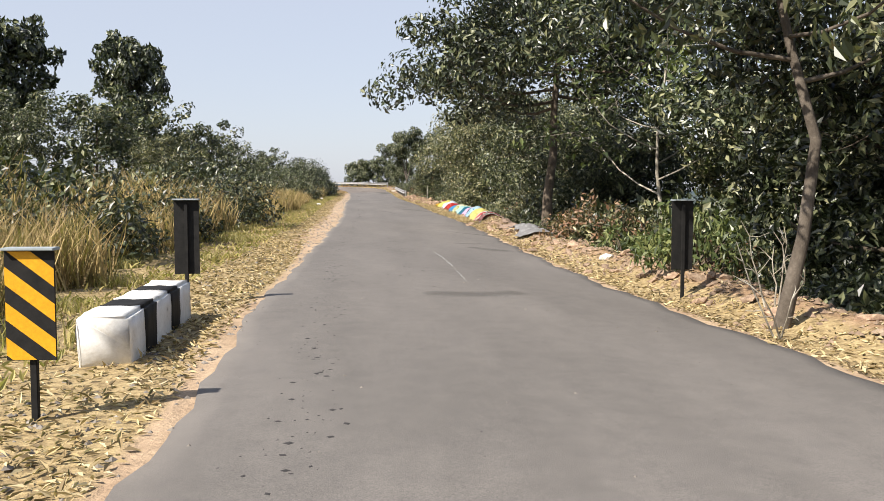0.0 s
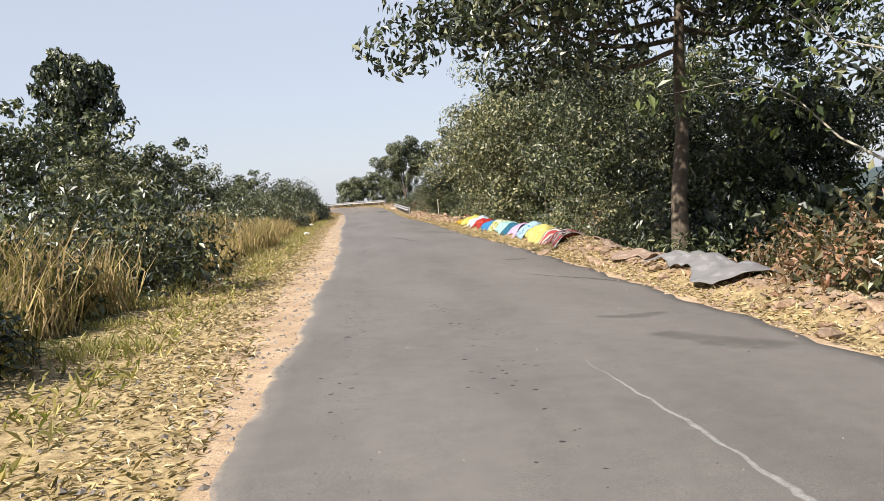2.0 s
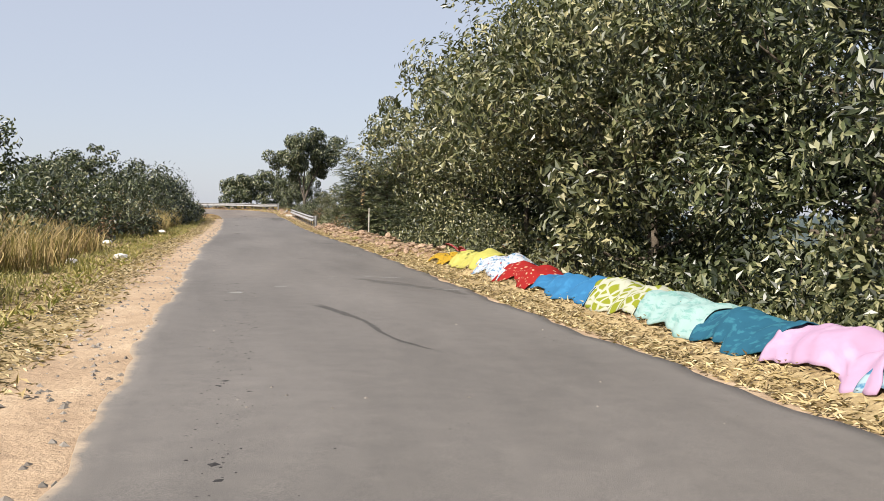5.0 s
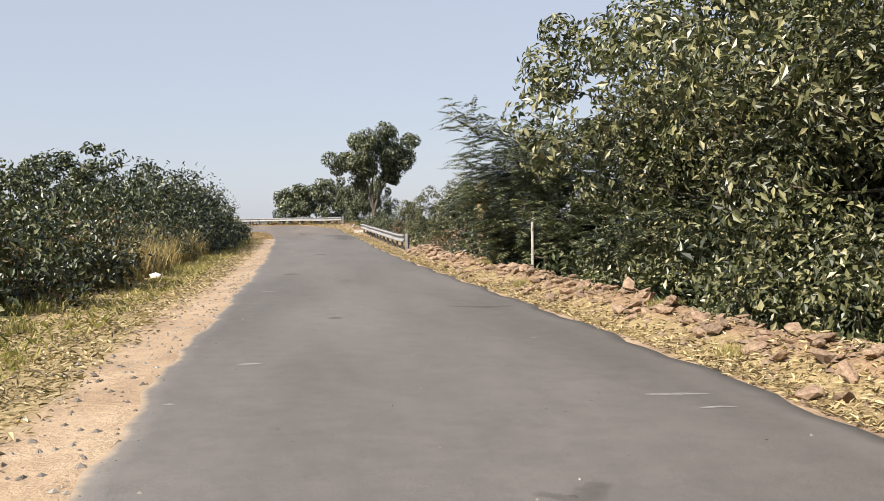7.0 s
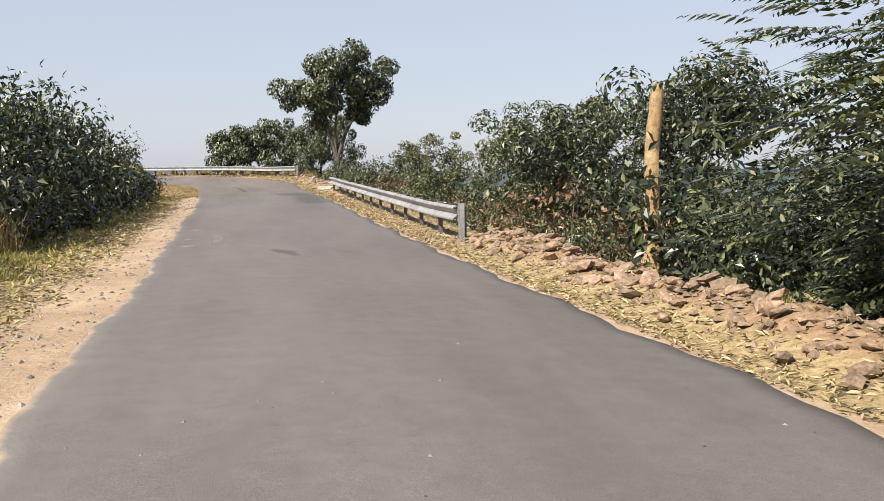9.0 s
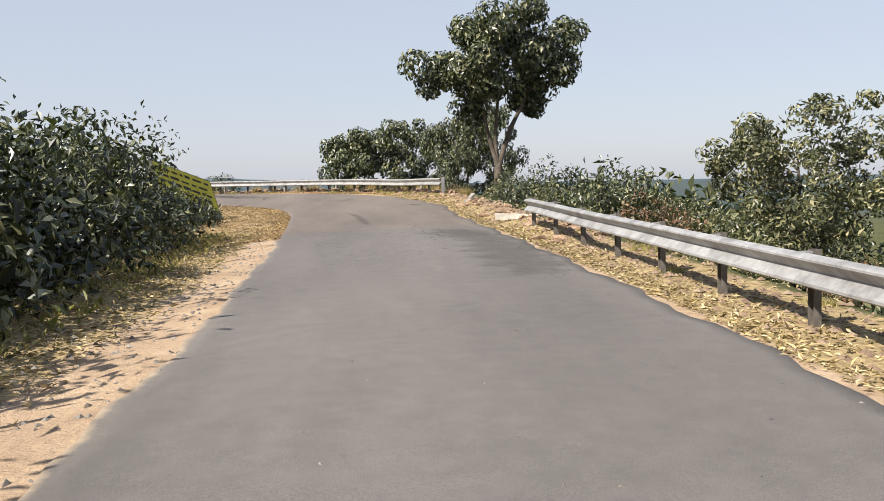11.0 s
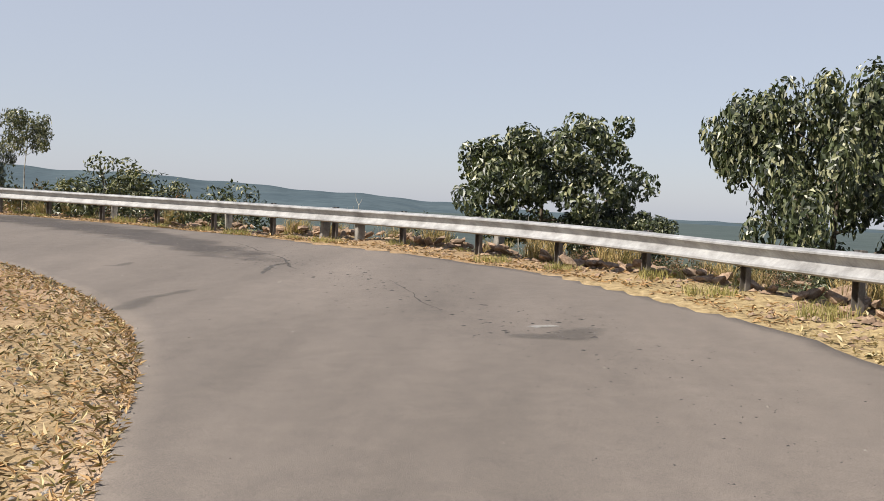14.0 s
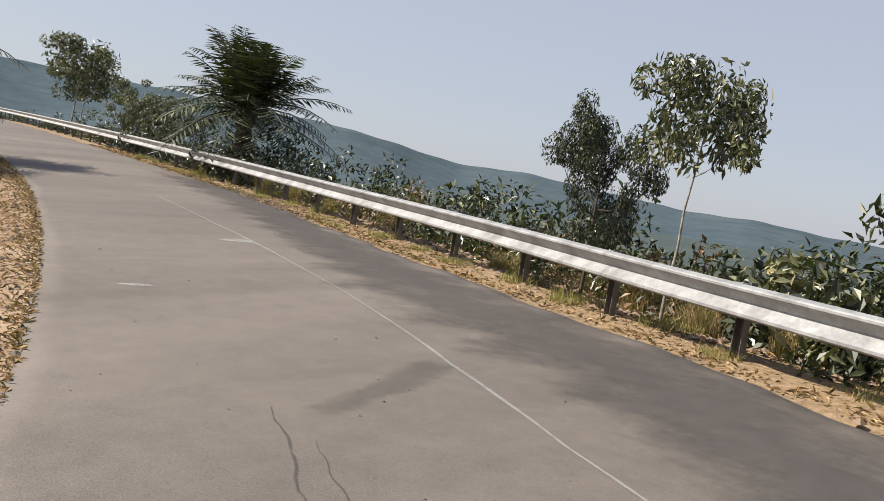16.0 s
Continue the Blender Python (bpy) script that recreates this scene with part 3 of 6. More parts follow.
cover.data.foreach_set("color", np.c_[sandy * 0.8, strawy * 0.9, reddish, wooded].astype(np.float32).ravel())
ground = tagged(new("ground", ground_me), "dry roadside ground with sandy edges and straw", "ground", "", "structure")


def asphalt(name, base, patchy, grit):
    m, n, l, p = mat(name, 0.82, spec=0.35)
    pos = place_coord(n)
    at = n.new("ShaderNodeAttribute")
    at.attribute_name = "wear"
    a1, a2, a3 = noise_tex(n, l, 0.35, 5, 0.6, pos, (1.6, 0.35, 1)), noise_tex(n, l, 4, 6, 0.7, pos), noise_tex(n, l, 140, 3, 0.75, pos)
    b = np.array(base)
    col = ramp(n, l, a1, [(0.3, tuple(b * (1 - patchy))), (0.55, tuple(b)), (0.75, tuple(b * (1 + patchy * 0.9)))])
    col = mix(n, l, 0.35, col, ramp(n, l, a2, [(0.3, (0.36, 0.36, 0.36)), (0.7, (0.66, 0.65, 0.63))]), "OVERLAY")
    col = mix(n, l, grit, col, ramp(n, l, a3, [(0.35, (0.2, 0.2, 0.2)), (0.65, (0.82, 0.81, 0.79))]), "OVERLAY")
    sand = ramp(n, l, a2, [(0.3, (0.24, 0.185, 0.13)), (0.7, (0.34, 0.265, 0.19))])
    add = n.new("ShaderNodeMath")
    add.operation = "MULTIPLY_ADD"
    l.new(a2, add.inputs[0])
    add.inputs[1].default_value = 0.7
    l.new(at.outputs["Fac"], add.inputs[2])
    mr = n.new("ShaderNodeMapRange")
    mr.inputs[1].default_value, mr.inputs[2].default_value, mr.inputs[4].default_value = 0.92, 1.2, 0.85
    l.new(add.outputs[0], mr.inputs[0])
    col = mix(n, l, mr.outputs[0], col, sand)
    l.new(col, p.inputs["Base Color"])
    bump(n, l, p, a3, 0.5, 0.006)
    return m


ASPHALT = asphalt("asphalt_grey", (0.134, 0.122, 0.112), 0.24, 0.6)
ASPHALT_TAN = asphalt("asphalt_sandy", (0.150, 0.127, 0.109), 0.26, 0.6)


def road_strip(name, s0, s1, material, label):
    s = np.arange(s0, s1 + 0.01, 0.4)
    u = np.r_[0, 0.012, 0.05, 0.1, 0.2, 0.3, 0.4, 0.5, 0.6, 0.7, 0.8, 0.9, 0.95, 0.988, 1]
    i = np.clip(np.searchsorted(SS, s), 1, len(SS) - 1)
    ds = s - SS[i]
    lo = spline(LEFT, s) + 0.03 * np.sin(s * 2.1) + 0.03 * np.sin(s * 5.3 + 1) + 0.04 * np.sin(s * 0.7)
    hi = spline(RIGHT, s) + 0.06 * np.sin(s * 1.7 + 2) + 0.04 * np.sin(s * 4.9)
    d = lo[:, None] + (hi - lo)[:, None] * u
    x = (CX[i] + TX[i] * ds)[:, None] + TY[i][:, None] * d
    y = (CY[i] + TY[i] * ds)[:, None] - TX[i][:, None] * d
    z = np.stack([line_z(s, d[:, k]) for k in range(len(u))], 1) + 0.012 + 0.03 * (1 - (2 * u - 1) ** 2)
    z[:, 0] -= 0.12
    z[:, -1] -= 0.12
    nv = len(u)
    k = np.arange(len(s) * nv).reshape(len(s), nv)
    me = mesh_from(name, np.stack([x, y, z], -1).reshape(-1, 3), np.stack([k[:-1, :-1], k[:-1, 1:], k[1:, 1:], k[1:, :-1]], -1).reshape(-1, 4), material, True)
    w = me.attributes.new("wear", "FLOAT", "POINT")
    wear = np.repeat((np.maximum(1 - smooth(0.0, 0.05, u), (1 - smooth(0.0, 0.05, 1 - u)) * 0.7))[None], len(s), 0) * (0.3 + 0.7 * smooth(5, 19, s) * (1 - 0.7 * smooth(112, 118, s)))[:, None]
    w.data.foreach_set("value", wear.astype(np.float32).ravel())
    return tagged(new(name, me), label, "road", "", "structure")


SEAM = 115.6
road_strip("road", -40, SEAM, ASPHALT, "worn grey asphalt road with sandy edges")
road_strip("road_bend", SEAM, 250, ASPHALT_TAN, "lighter sandy asphalt of the bend")

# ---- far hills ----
# The blue-grey haze of distance is mixed into the forest colour.
HILL = rough_mat("hazy_hill_forest", [(0.3, (0.055, 0.075, 0.088)), (0.6, (0.072, 0.094, 0.105)), (0.8, (0.088, 0.110, 0.115))], 0.006, 1.0, 0.02, 0.3, 6.0, False, 0.03, 0.0)
ridge = [(-60, 0.0), (-30, -0.2), (-10, -0.2), (0, 0.1), (10, 0.55), (20, 1.0), (30, 1.3), (36, 1.65), (42, 1.85), (47, 2.5), (55, 2.8), (70, 3.2), (90, 3.6), (120, 3.0), (150, 2)]


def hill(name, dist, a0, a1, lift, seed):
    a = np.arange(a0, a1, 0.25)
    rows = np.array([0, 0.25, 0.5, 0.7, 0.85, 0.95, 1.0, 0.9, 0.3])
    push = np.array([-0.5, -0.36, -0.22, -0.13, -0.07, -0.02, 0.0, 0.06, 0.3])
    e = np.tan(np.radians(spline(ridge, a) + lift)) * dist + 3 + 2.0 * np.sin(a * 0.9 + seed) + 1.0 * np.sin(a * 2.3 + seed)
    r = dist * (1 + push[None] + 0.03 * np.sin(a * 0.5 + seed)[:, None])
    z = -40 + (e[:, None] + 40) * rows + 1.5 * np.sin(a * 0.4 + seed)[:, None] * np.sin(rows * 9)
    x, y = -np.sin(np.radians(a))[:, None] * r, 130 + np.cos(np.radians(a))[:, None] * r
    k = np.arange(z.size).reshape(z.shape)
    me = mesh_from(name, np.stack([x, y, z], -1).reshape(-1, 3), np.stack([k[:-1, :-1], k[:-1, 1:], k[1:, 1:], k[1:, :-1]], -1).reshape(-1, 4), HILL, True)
    return tagged(new(name, me), "wooded hills on the horizon, blue-grey haze in their colour", "hills", "", "structure")


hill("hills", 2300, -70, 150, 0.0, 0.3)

# ---- plants ----
tree_kind("spread", 11, 10.6, 4.8, 0.20, 22, 0.24, 250, DARK, BARK, (0.0, -0.06), 0.52, 0.22, (0.55, 0.9), 0.44, 0.6, 0.0, 0.31)
tree_kind("wood_a", 12, 7.0, 3.0, 0.14, 13, 0.21, 190, GREEN, BARK, (0.05, 0.02), 0.3, 0.5, width=0.42)
tree_kind("wood_b", 13, 6.0, 2.6, 0.12, 13, 0.21, 150, OLIVE, BARK, (-0.04, 0.03), 0.25, 0.5, width=0.46)
tree_kind("wood_c", 19, 6.5, 2.8, 0.13, 13, 0.21, 180, DARK, BARK, (0.0, 0.04), 0.25, 0.5, width=0.42)
tree_kind("wood_d", 20, 8.2, 3.5, 0.16, 15, 0.20, 250, GREEN, BARK, (0.02, 0.03), 0.34, 0.5, width=0.40)
tree_kind("wood_f", 29, 6.5, 2.8, 0.13, 13, 0.35, 52, GREEN, BARK, (0.02, 0.02), 0.25, 0.5, width=0.5)
tree_kind("sparse", 48, 8.4, 3.0, 0.09, 11, 0.26, 26, LIGHT, PALE_BARK, (0.03, 0.02), 0.40, 0.7, width=0.42, bend=0.3)
tree_kind("pale", 14, 7.5, 3.2, 0.085, 12, 0.19, 150, GREEN, MID_BARK, (0.05, 0.03), 0.42, 0.5, width=0.42, bend=0.55)
tree_kind("canopy", 45, 9.2, 3.9, 0.14, 19, 0.21, 260, OLIVE, BARK, (-0.04, 0.0), 0.52, 0.34, (0.7, 1.05), 0.42, tight=0.37)
tree_kind("rounded", 15, 6.5, 4.0, 0.16, 16, 0.23, 230, GREEN, BARK, (0, 0), 0.22, 0.35, (0.45, 0.75))
tree_kind("open", 37, 8.6, 3.3, 0.11, 14, 0.20, 200, OLIVE, BARK, (-0.03, 0.02), 0.40, 0.45, (0.5, 0.85), 0.42, 0.7, 0.3, 0.29)
tree_kind("round", 15, 6.5, 4.0, 0.16, 16, 0.33, 135, GREEN, BARK, (0, 0), 0.22, 0.35, (0.45, 0.75))
fork_kind("fork", 16, 0.21, 240, GREEN, MID_BARK)
tree_kind("tall", 17, 12.0, 3.0, 0.2, 18, 0.5, 85, DARK, BARK, (0.01, 0), 0.3, 0.35, (0.55, 0.9))
tree_kind("slim", 18, 6.0, 1.9, 0.06, 10, 0.28, 44, OLIVE, PALE_BARK, (0.03, 0.02), 0.62, 0.5, (0.5, 0.8), 0.36, 0.75, 0.0, 0.36)
bush_kind("bush_a", 21, 2.0, 1.5, 0.175, 1600, GREEN, None, 0.46, 30)
bush_kind("bush_b", 22, 1.6, 1.4, 0.165, 1350, OLIVE, None, 0.46, 30)
bush_kind("bush_c", 23, 1.5, 1.2, 0.13, 1300, RUST, None, 0.5, 30)
bush_kind("bush_d", 24, 2.4, 1.7, 0.185, 1500, DARK, None, 0.46, 40)
bush_kind("bush_g", 26, 3.6, 2.5, 0.205, 2900, DARK, None, 0.46, 56)
bush_kind("bush_h", 27, 3.1, 2.3, 0.195, 2500, GREEN, None, 0.46, 50)
bush_kind("bush_m", 33, 2.5, 1.7, 0.12, 4300, OLIVE, None, 0.5, 46)
bush_kind("bush_l", 30, 2.5, 1.8, 0.40, 340, GREEN, None, 0.56, 34)
bush_kind("bush_f", 28, 1.9, 1.2, 0.135, 2600, OLIVE, None, 0.42, 30, -0.1)
bush_kind("bush_e", 25, 1.3, 1.0, 0.17, 1300, LIGHT, None, 0.40)


def straw_kind(key, seed, count, height, radius, material, wide=0.012):
    rng = np.random.default_rng(seed)
    a, r = rng.uniform(0, 6.283, count), radius * np.sqrt(rng.uniform(0, 1, count))
    b = np.stack([r * np.cos(a), r * np.sin(a), np.full(count, -0.03)], 1)
    h = height * rng.uniform(0.5, 1.1, count)
    w = np.stack([rng.normal(0, 0.22, count), rng.normal(0, 0.22, count), np.ones(count)], 1)
    side = np.stack([np.cos(a * 3), np.sin(a * 3), 0 * a], 1) * wide
    m1, tip = b + w * (h * 0.6)[:, None], b + w * h[:, None] + np.stack([rng.normal(0, 0.18, count), rng.normal(0, 0.18, count), -0.08 * np.ones(count)], 1) * h[:, None]
    v = np.stack([b - side, b + side, m1 + side * 0.8, m1 - side * 0.8, tip], 1).reshape(-1, 3)
    k = np.arange(count)[:, None] * 5
    f3 = np.concatenate([k + (0, 1, 2), k + (0, 2, 3), k + (3, 2, 4)])
    KINDS[key] = [("tuft", mesh_from(key, v, f3, material))]


feather_kind("feather", 41, 5.4, 2.0, 1500, 0.78, 10, 0.17, GREEN)
feather_kind("feather_low", 42, 3.0, 1.9, 620, 0.75, 10, 0.16, GREEN)
palm_kind("palm", 43, 2.0, 44, 2.1, DARK)
palm_kind("low_palm", 44, 1.5, 62, 2.1, DARK)
straw_kind("tall_straw", 31, 330, 1.25, 0.75, STRAW)
straw_kind("short_grass", 32, 230, 0.32, 0.55, GRASS, 0.008)

rng = np.random.default_rng(7)
THICKET = "leafy green tree in the roadside thicket"
CANOPY = "leafy tree arching over a dark hollow in the thicket"
TREES = [
    # kind, x, y, scale, turn, label
    ("pale", 4.5, 4.7, 1.0, 20, "slender tree with dark leaves beside the road"),
    ("wood_a", 10, 9, 0.8, 80, THICKET), 
    ("sparse", 9.4, 22.4, 1.0, 140, "thin pale-branched tree with sparse leaves"),
    ("wood_b", 12.5, 20.5, 1.0, 60, THICKET),
    ("wood_c", 8.6, 8.5, 1.0, 40, THICKET), ("wood_a", 11.5, 5.0, 1.05, 100, THICKET), ("wood_c", 12.2, 12.5, 1.1, 10, THICKET), ("wood_c", 11.4, 20.6, 1.15, 290, THICKET), ("wood_a", 12.6, 17.0, 1.15, 50, THICKET), ("wood_a", 10.2, 32.5, 0.9, 70, THICKET), ("wood_d", 9.8, 38.5, 0.9, 190, THICKET), ("wood_c", 12.6, 46.5, 0.95, 75, THICKET),
    ("spread", 6.5, 27.6, 1.0, 95, "wide dark tree reaching over the road edge"),
    ("wood_c", 11.5, 35, 0.95, 200, THICKET), ("wood_d", 9.6, 44.5, 0.95, 30, THICKET), ("canopy", 9.4, 52.6, 1.0, 130, CANOPY), ("wood_b", 8.3, 49.4, 0.95, 40, THICKET),
    ("canopy", 10.4, 57.6, 1.05, 250, CANOPY), ("canopy", 9.8, 63.0, 0.86, 10, CANOPY),
    ("open", 9.0, 69.4, 1.06, 200, "slender tree with open branches"),
    ("wood_a", 12, 67, 1.1, 10, THICKET), ("wood_f", 15, 22, 1.3, 50, THICKET), ("wood_d", 19.6, 33.6, 1.22, 150, THICKET), ("wood_f", 14.5, 14, 1.2, 250, THICKET), ("wood_b", 12.5, 77, 1.15, 110, THICKET), ("wood_b", 10.0, 71, 1.05, 110, THICKET),
    ("wood_b", 7.2, 106.5, 0.5, 60, "small round leafy tree behind the guard rail"),
    ("wood_a", 8.3, 95.0, 0.60, 300, "small leafy tree with rusty leaves behind the guard rail"), ("wood_b", 9.4, 98.0, 0.75, 100, "small leafy tree with rusty leaves behind the guard rail"), ("wood_c", 9.5, 91.5, 0.86, 200, "small leafy tree with rusty leaves behind the guard rail"),
    ("round", 14, 121, 0.45, 300, "small round leafy tree behind the guard rail"),
    
    ("wood_f", -22, 44, 1.2, 10, "leafy tree behind the bushes"), ("wood_f", -15.5, 60, 0.95, 20, "leafy tree behind the bushes"),
    ("wood_f", -14.5, 70, 0.72, 70, "leafy tree behind the bushes"), ("wood_f", -12.4, 63, 0.8, 70, "leafy tree behind the bushes"),
    ("wood_f", -11, 72, 0.7, 200, "leafy tree behind the bushes"), ("wood_f", -10, 80, 0.5, 170, "leafy tree behind the bushes"),
    ("wood_f", -11, 88, 0.55, 120, "leafy tree behind the bushes"), ("wood_f", -15.5, 50, 0.9, 0, "leafy tree behind the bushes"),
    ("wood_b", -11, 47, 0.55, 90, "leafy tree behind the bushes"), ("wood_a", -13, 31, 0.6, 130, "leafy tree behind the bushes"),
    ("wood_f", -11, 98, 0.7, 10, "leafy tree behind the bushes"),
    ("slim", -64.8, 168.8, 1.1, 50, "slim tree far along the guard rail"), ("slim", -66.3, 170, 0.85, 10, "slim tree far along the guard rail"),
    ("wood_b", -47.5, 163.4, 0.5, 50, "leafy tree beyond the guard rail"), ("wood_b", -44.6, 162.4, 0.42, 150, "leafy tree beyond the guard rail"),
]
for kind, x, y, sc, turn, label in TREES:
    plant(kind, "tree", label, "tree", x, y, sc, turn)
plant("tall", "tree", "tall dark tree above the bushes", "tree", -23.2, 90, 0.98, 0, 0.05, 1.42)
plant("tall", "tree", "tall dark tree above the bushes", "tree", -35.0, 86, 1.3, 90, 0.05, 1.2)
plant("rounded", "tree", "leafy tree on the slope below the bend", "tree", 6.3, 146.8, 0.62, 45, 0.05, 1.75)
plant("round", "tree", "dense rounded tree on the slope below the bend", "tree", 1.0, 177, 1.04, 30, 0.05, 1.25)
plant("round", "tree", "low rounded tree on the slope below the bend", "tree", 5.4, 176, 0.6, 200, 0.05, 1.1)
plant("fork", "tree", "forked dark-barked tree beside the bend", "tree", 6.4, 135.6, 1.22, 0, 0.05, 1.18)
plant("slim", "tree", "slim light-green tree beyond the guard rail", "tree", -15.4, 151.1, 0.36, 0, 0.05, 1.45)
plant("wood_c", "tree", "dark leafy tree wrapped in creepers beyond the guard rail", "tree", -16.8, 151.6, 0.2, 50, 0.05, 1.85)
plant("feather", "tree", "dark feathery-leaved tree behind the stone bank", "tree", 6.7, 76.2, 0.95, 0, 0.05, 1.0)
plant("feather", "tree", "dark feathery-leaved tree behind the stone bank", "tree", 7.7, 78.6, 1.0, 130)
plant("feather_low", "tree", "low feathery-leaved shrub behind the stone bank", "tree", 7.3, 69.6, 0.85, 60)
plant("feather_low", "tree", "low feathery-leaved shrub behind the stone bank", "tree", 8.6, 82.5, 0.9, 60)
plant("low_palm", "palm_tree", "short date palm with arching fronds behind the guard rail", "palm tree", -34.0, 158.7, 1.5, 0, 0.05, 1.05)
for x, y, sc in ((-33.2, 158.6, 1.0), (-31.6, 158.2, 0.9), (-36, 160.2, 0.9), (-29.6, 157.6, 0.6), (-40, 161.4, 1.0), (-43, 162, 1.1)):
    plant("bush_d", "bush", "dense dark green bush", "bush", x, y, sc, 40 * sc, 0.1)
plant("palm", "palm_tree", "date palm on the inner side of the road", "palm tree", -35.2, 149.3, 1.35, 40)
plant("palm", "palm_tree", "date palm on the inner side of the road", "palm tree", -33.0, 147.2, 1.2, 100)

BUSHES = [
    ("bush_a", "green leafy bush at the roadside"), ("bush_b", "olive-green bush at the roadside"), ("bush_c", "bush with rusty dry leaves"),
    ("bush_d", "dense dark green bush"), ("bush_e", "light green large-leaved bush"), ("bush_l", "leafy green bush behind the verge"), ("bush_m", "dense small-leaved bush behind the stone bank"),
]


FAR_ROWS = []


def bush(k, x, y, scale, high=1.0, far=False):
    if far:
        FAR_ROWS.append((k, x, y, scale, rng.uniform(0, 360)))
        return
    key = BUSHES[k][0]
    if scale > 1.15 and k in (0, 3):  # large bushes have more leaves, not larger ones
        key, scale = ("bush_h", scale / 1.53) if k == 0 else ("bush_g", scale / 1.5)
    plant(key, "bush", BUSHES[k][1], "bush", x, y, scale, rng.uniform(0, 360), 0.1, high)


HOLLOWS = ((21.0, 25.5, 0), (45.8, 47.6, 0), (52.4, 57.4, 1.6))  # gaps under the trees, dark inside: from, to, slant


def hedge(y0, y1, step, x0, x1, kinds, s0, s1, high=1.0, far=False):
    y = y0
    while y < y1:
        x = rng.uniform(x0, x1)
        if 6.8 < x0 and x1 < 10 and any(a + k * (x - 7) < y < b + k * (x - 7) for a, b, k in HOLLOWS):
            y += 0.5
            continue
        bush(kinds[rng.integers(len(kinds))], x, y, rng.uniform(s0, s1), high, far)
        y += step * rng.uniform(0.7, 1.3)


hedge(12, 60, 5.2, -6.0, -5.2, (1, 1, 3, 0), 0.8, 1.0)
hedge(7, 108, 3.0, -9.4, -7.8, (5, 1, 1), 0.85, 1.13, far=True)
hedge(5, 60, 4.5, -14, -10, (5, 1, 5), 1.0, 1.4, far=True)
hedge(62, 92, 2.4, -7.0, -6.2, (0, 1, 2), 1.2, 1.5)
hedge(63, 88, 4.2, -5.4, -4.9, (3, 2, 1), 0.8, 1.05)
hedge(89, 104, 2.0, -7.2, -6.5, (3, 3, 0), 1.7, 2.0)
hedge(88, 108, 2.2, -5.4, -5.0, (3, 3, 0), 0.85, 1.05)
hedge(104, 115, 1.9, -6.7, -5.9, (3, 3, 0), 1.25, 1.45)
hedge(114, 121, 1.6, -7.4, -6.6, (3, 3, 0), 0.9, 1.1)
hedge(17, 60, 3.2, 16, 20, (5, 5), 1.6, 2.0, far=True)
hedge(14, 41, 2.2, 10, 13.5, (5, 5, 1), 1.3, 1.7, far=True)
hedge(96, 118, 3.0, -9.5, -7.8, (5, 5), 1.2, 1.5, far=True)
for k, x, y, sc in ((3, -5.3, 26.6, 1.3), (3, -5.0, 17.3, 0.75), (3, -6.6, 10.5, 0.8), (0, -7.2, 13.5, 0.9), (3, -6.0, 21.5, 0.8), (0, -6.6, 24.0, 0.9), (3, -5.6, 31.5, 0.85), (3, -5.6, 38.5, 0.9), (1, -5.4, 53.0, 0.95), (3, -5.8, 57.5, 1.0), (3, -4.9, 13, 0.62), (1, -5.2, 10.2, 0.75), (3, -4.7, 17.6, 0.6), (3, -4.6, 27.4, 0.66), (3, -5.3, 29.5, 0.8), (1, -5.0, 45.5, 0.8), (3, -4.9, 66.5, 0.75), (3, -4.7, 70.5, 0.75), (1, -5.6, 74, 0.9), (0, -5.4, 79, 0.8), (3, -5.0, 89.5, 0.85), (3, -5.2, 94, 0.95), (2, -4.3, 15.2, 0.4)):
    bush(k, x, y, sc)
for k, x, y, sc in ((3, -7.9, 121.8, 1.1), (3, -6.6, 119.0, 0.6), (3, -9.5, 127, 0.9), (3, -10.5, 119, 1.2)):
    bush(k, x, y, sc)
hedge(5, 36, 1.9, 7.2, 8.4, (0, 1, 3, 3), 0.85, 1.2)
hedge(34, 72, 2.0, 7.1, 7.7, (6, 6, 6, 1), 0.85, 1.15)
hedge(36, 66, 2.6, 8.6, 9.4, (0, 0, 3), 1.3, 1.7)
hedge(7, 78, 2.6, 6.2, 6.7, (1, 4, 0), 0.30, 0.5)
for k, x, y, sc in ((2, 6.0, 18.6, 1.15), (2, 6.3, 20.2, 1.0), (4, 5.8, 14.8, 0.9), (4, 7.6, 15.4, 1.4), (4, 7.9, 13.2, 1.2), (2, 6.7, 22.2, 1.0), (2, 7.4, 20.3, 1.1), (1, 7.0, 18.3, 1.2), (2, 6.8, 12.5, 0.9), (2, 7.2, 35.5, 1.1), (2, 8.6, 60, 1.6)):
    bush(k, x, y, sc)
for x, y, sc in ((12.6, 57.0, 2.2), (12.2, 60.6, 2.1), (12.4, 64.0, 2.2), (13.8, 68.0, 2.2)):
    bush(3, x, y, sc, 1.2)
hedge(86, 116, 1.7, 6.2, 7.0, (0, 1, 2, 2, 1), 0.6, 0.8)
hedge(84, 98, 2.2, 7.6, 9.0, (0, 1, 3, 2), 1.0, 1.35)
hedge(66, 86, 2.0, 7.8, 9.2, (0, 0, 3), 1.3, 1.7)
hedge(99, 132, 2.6, 8, 11, (0, 1, 3, 2), 0.65, 0.95, far=True)
hedge(113, 132, 2.2, 7.4, 8.6, (0, 4, 4, 1), 0.6, 0.85)
hedge(118, 150, 2.6, 10, 13.5, (5, 5, 5, 1), 1.15, 1.6, far=True)
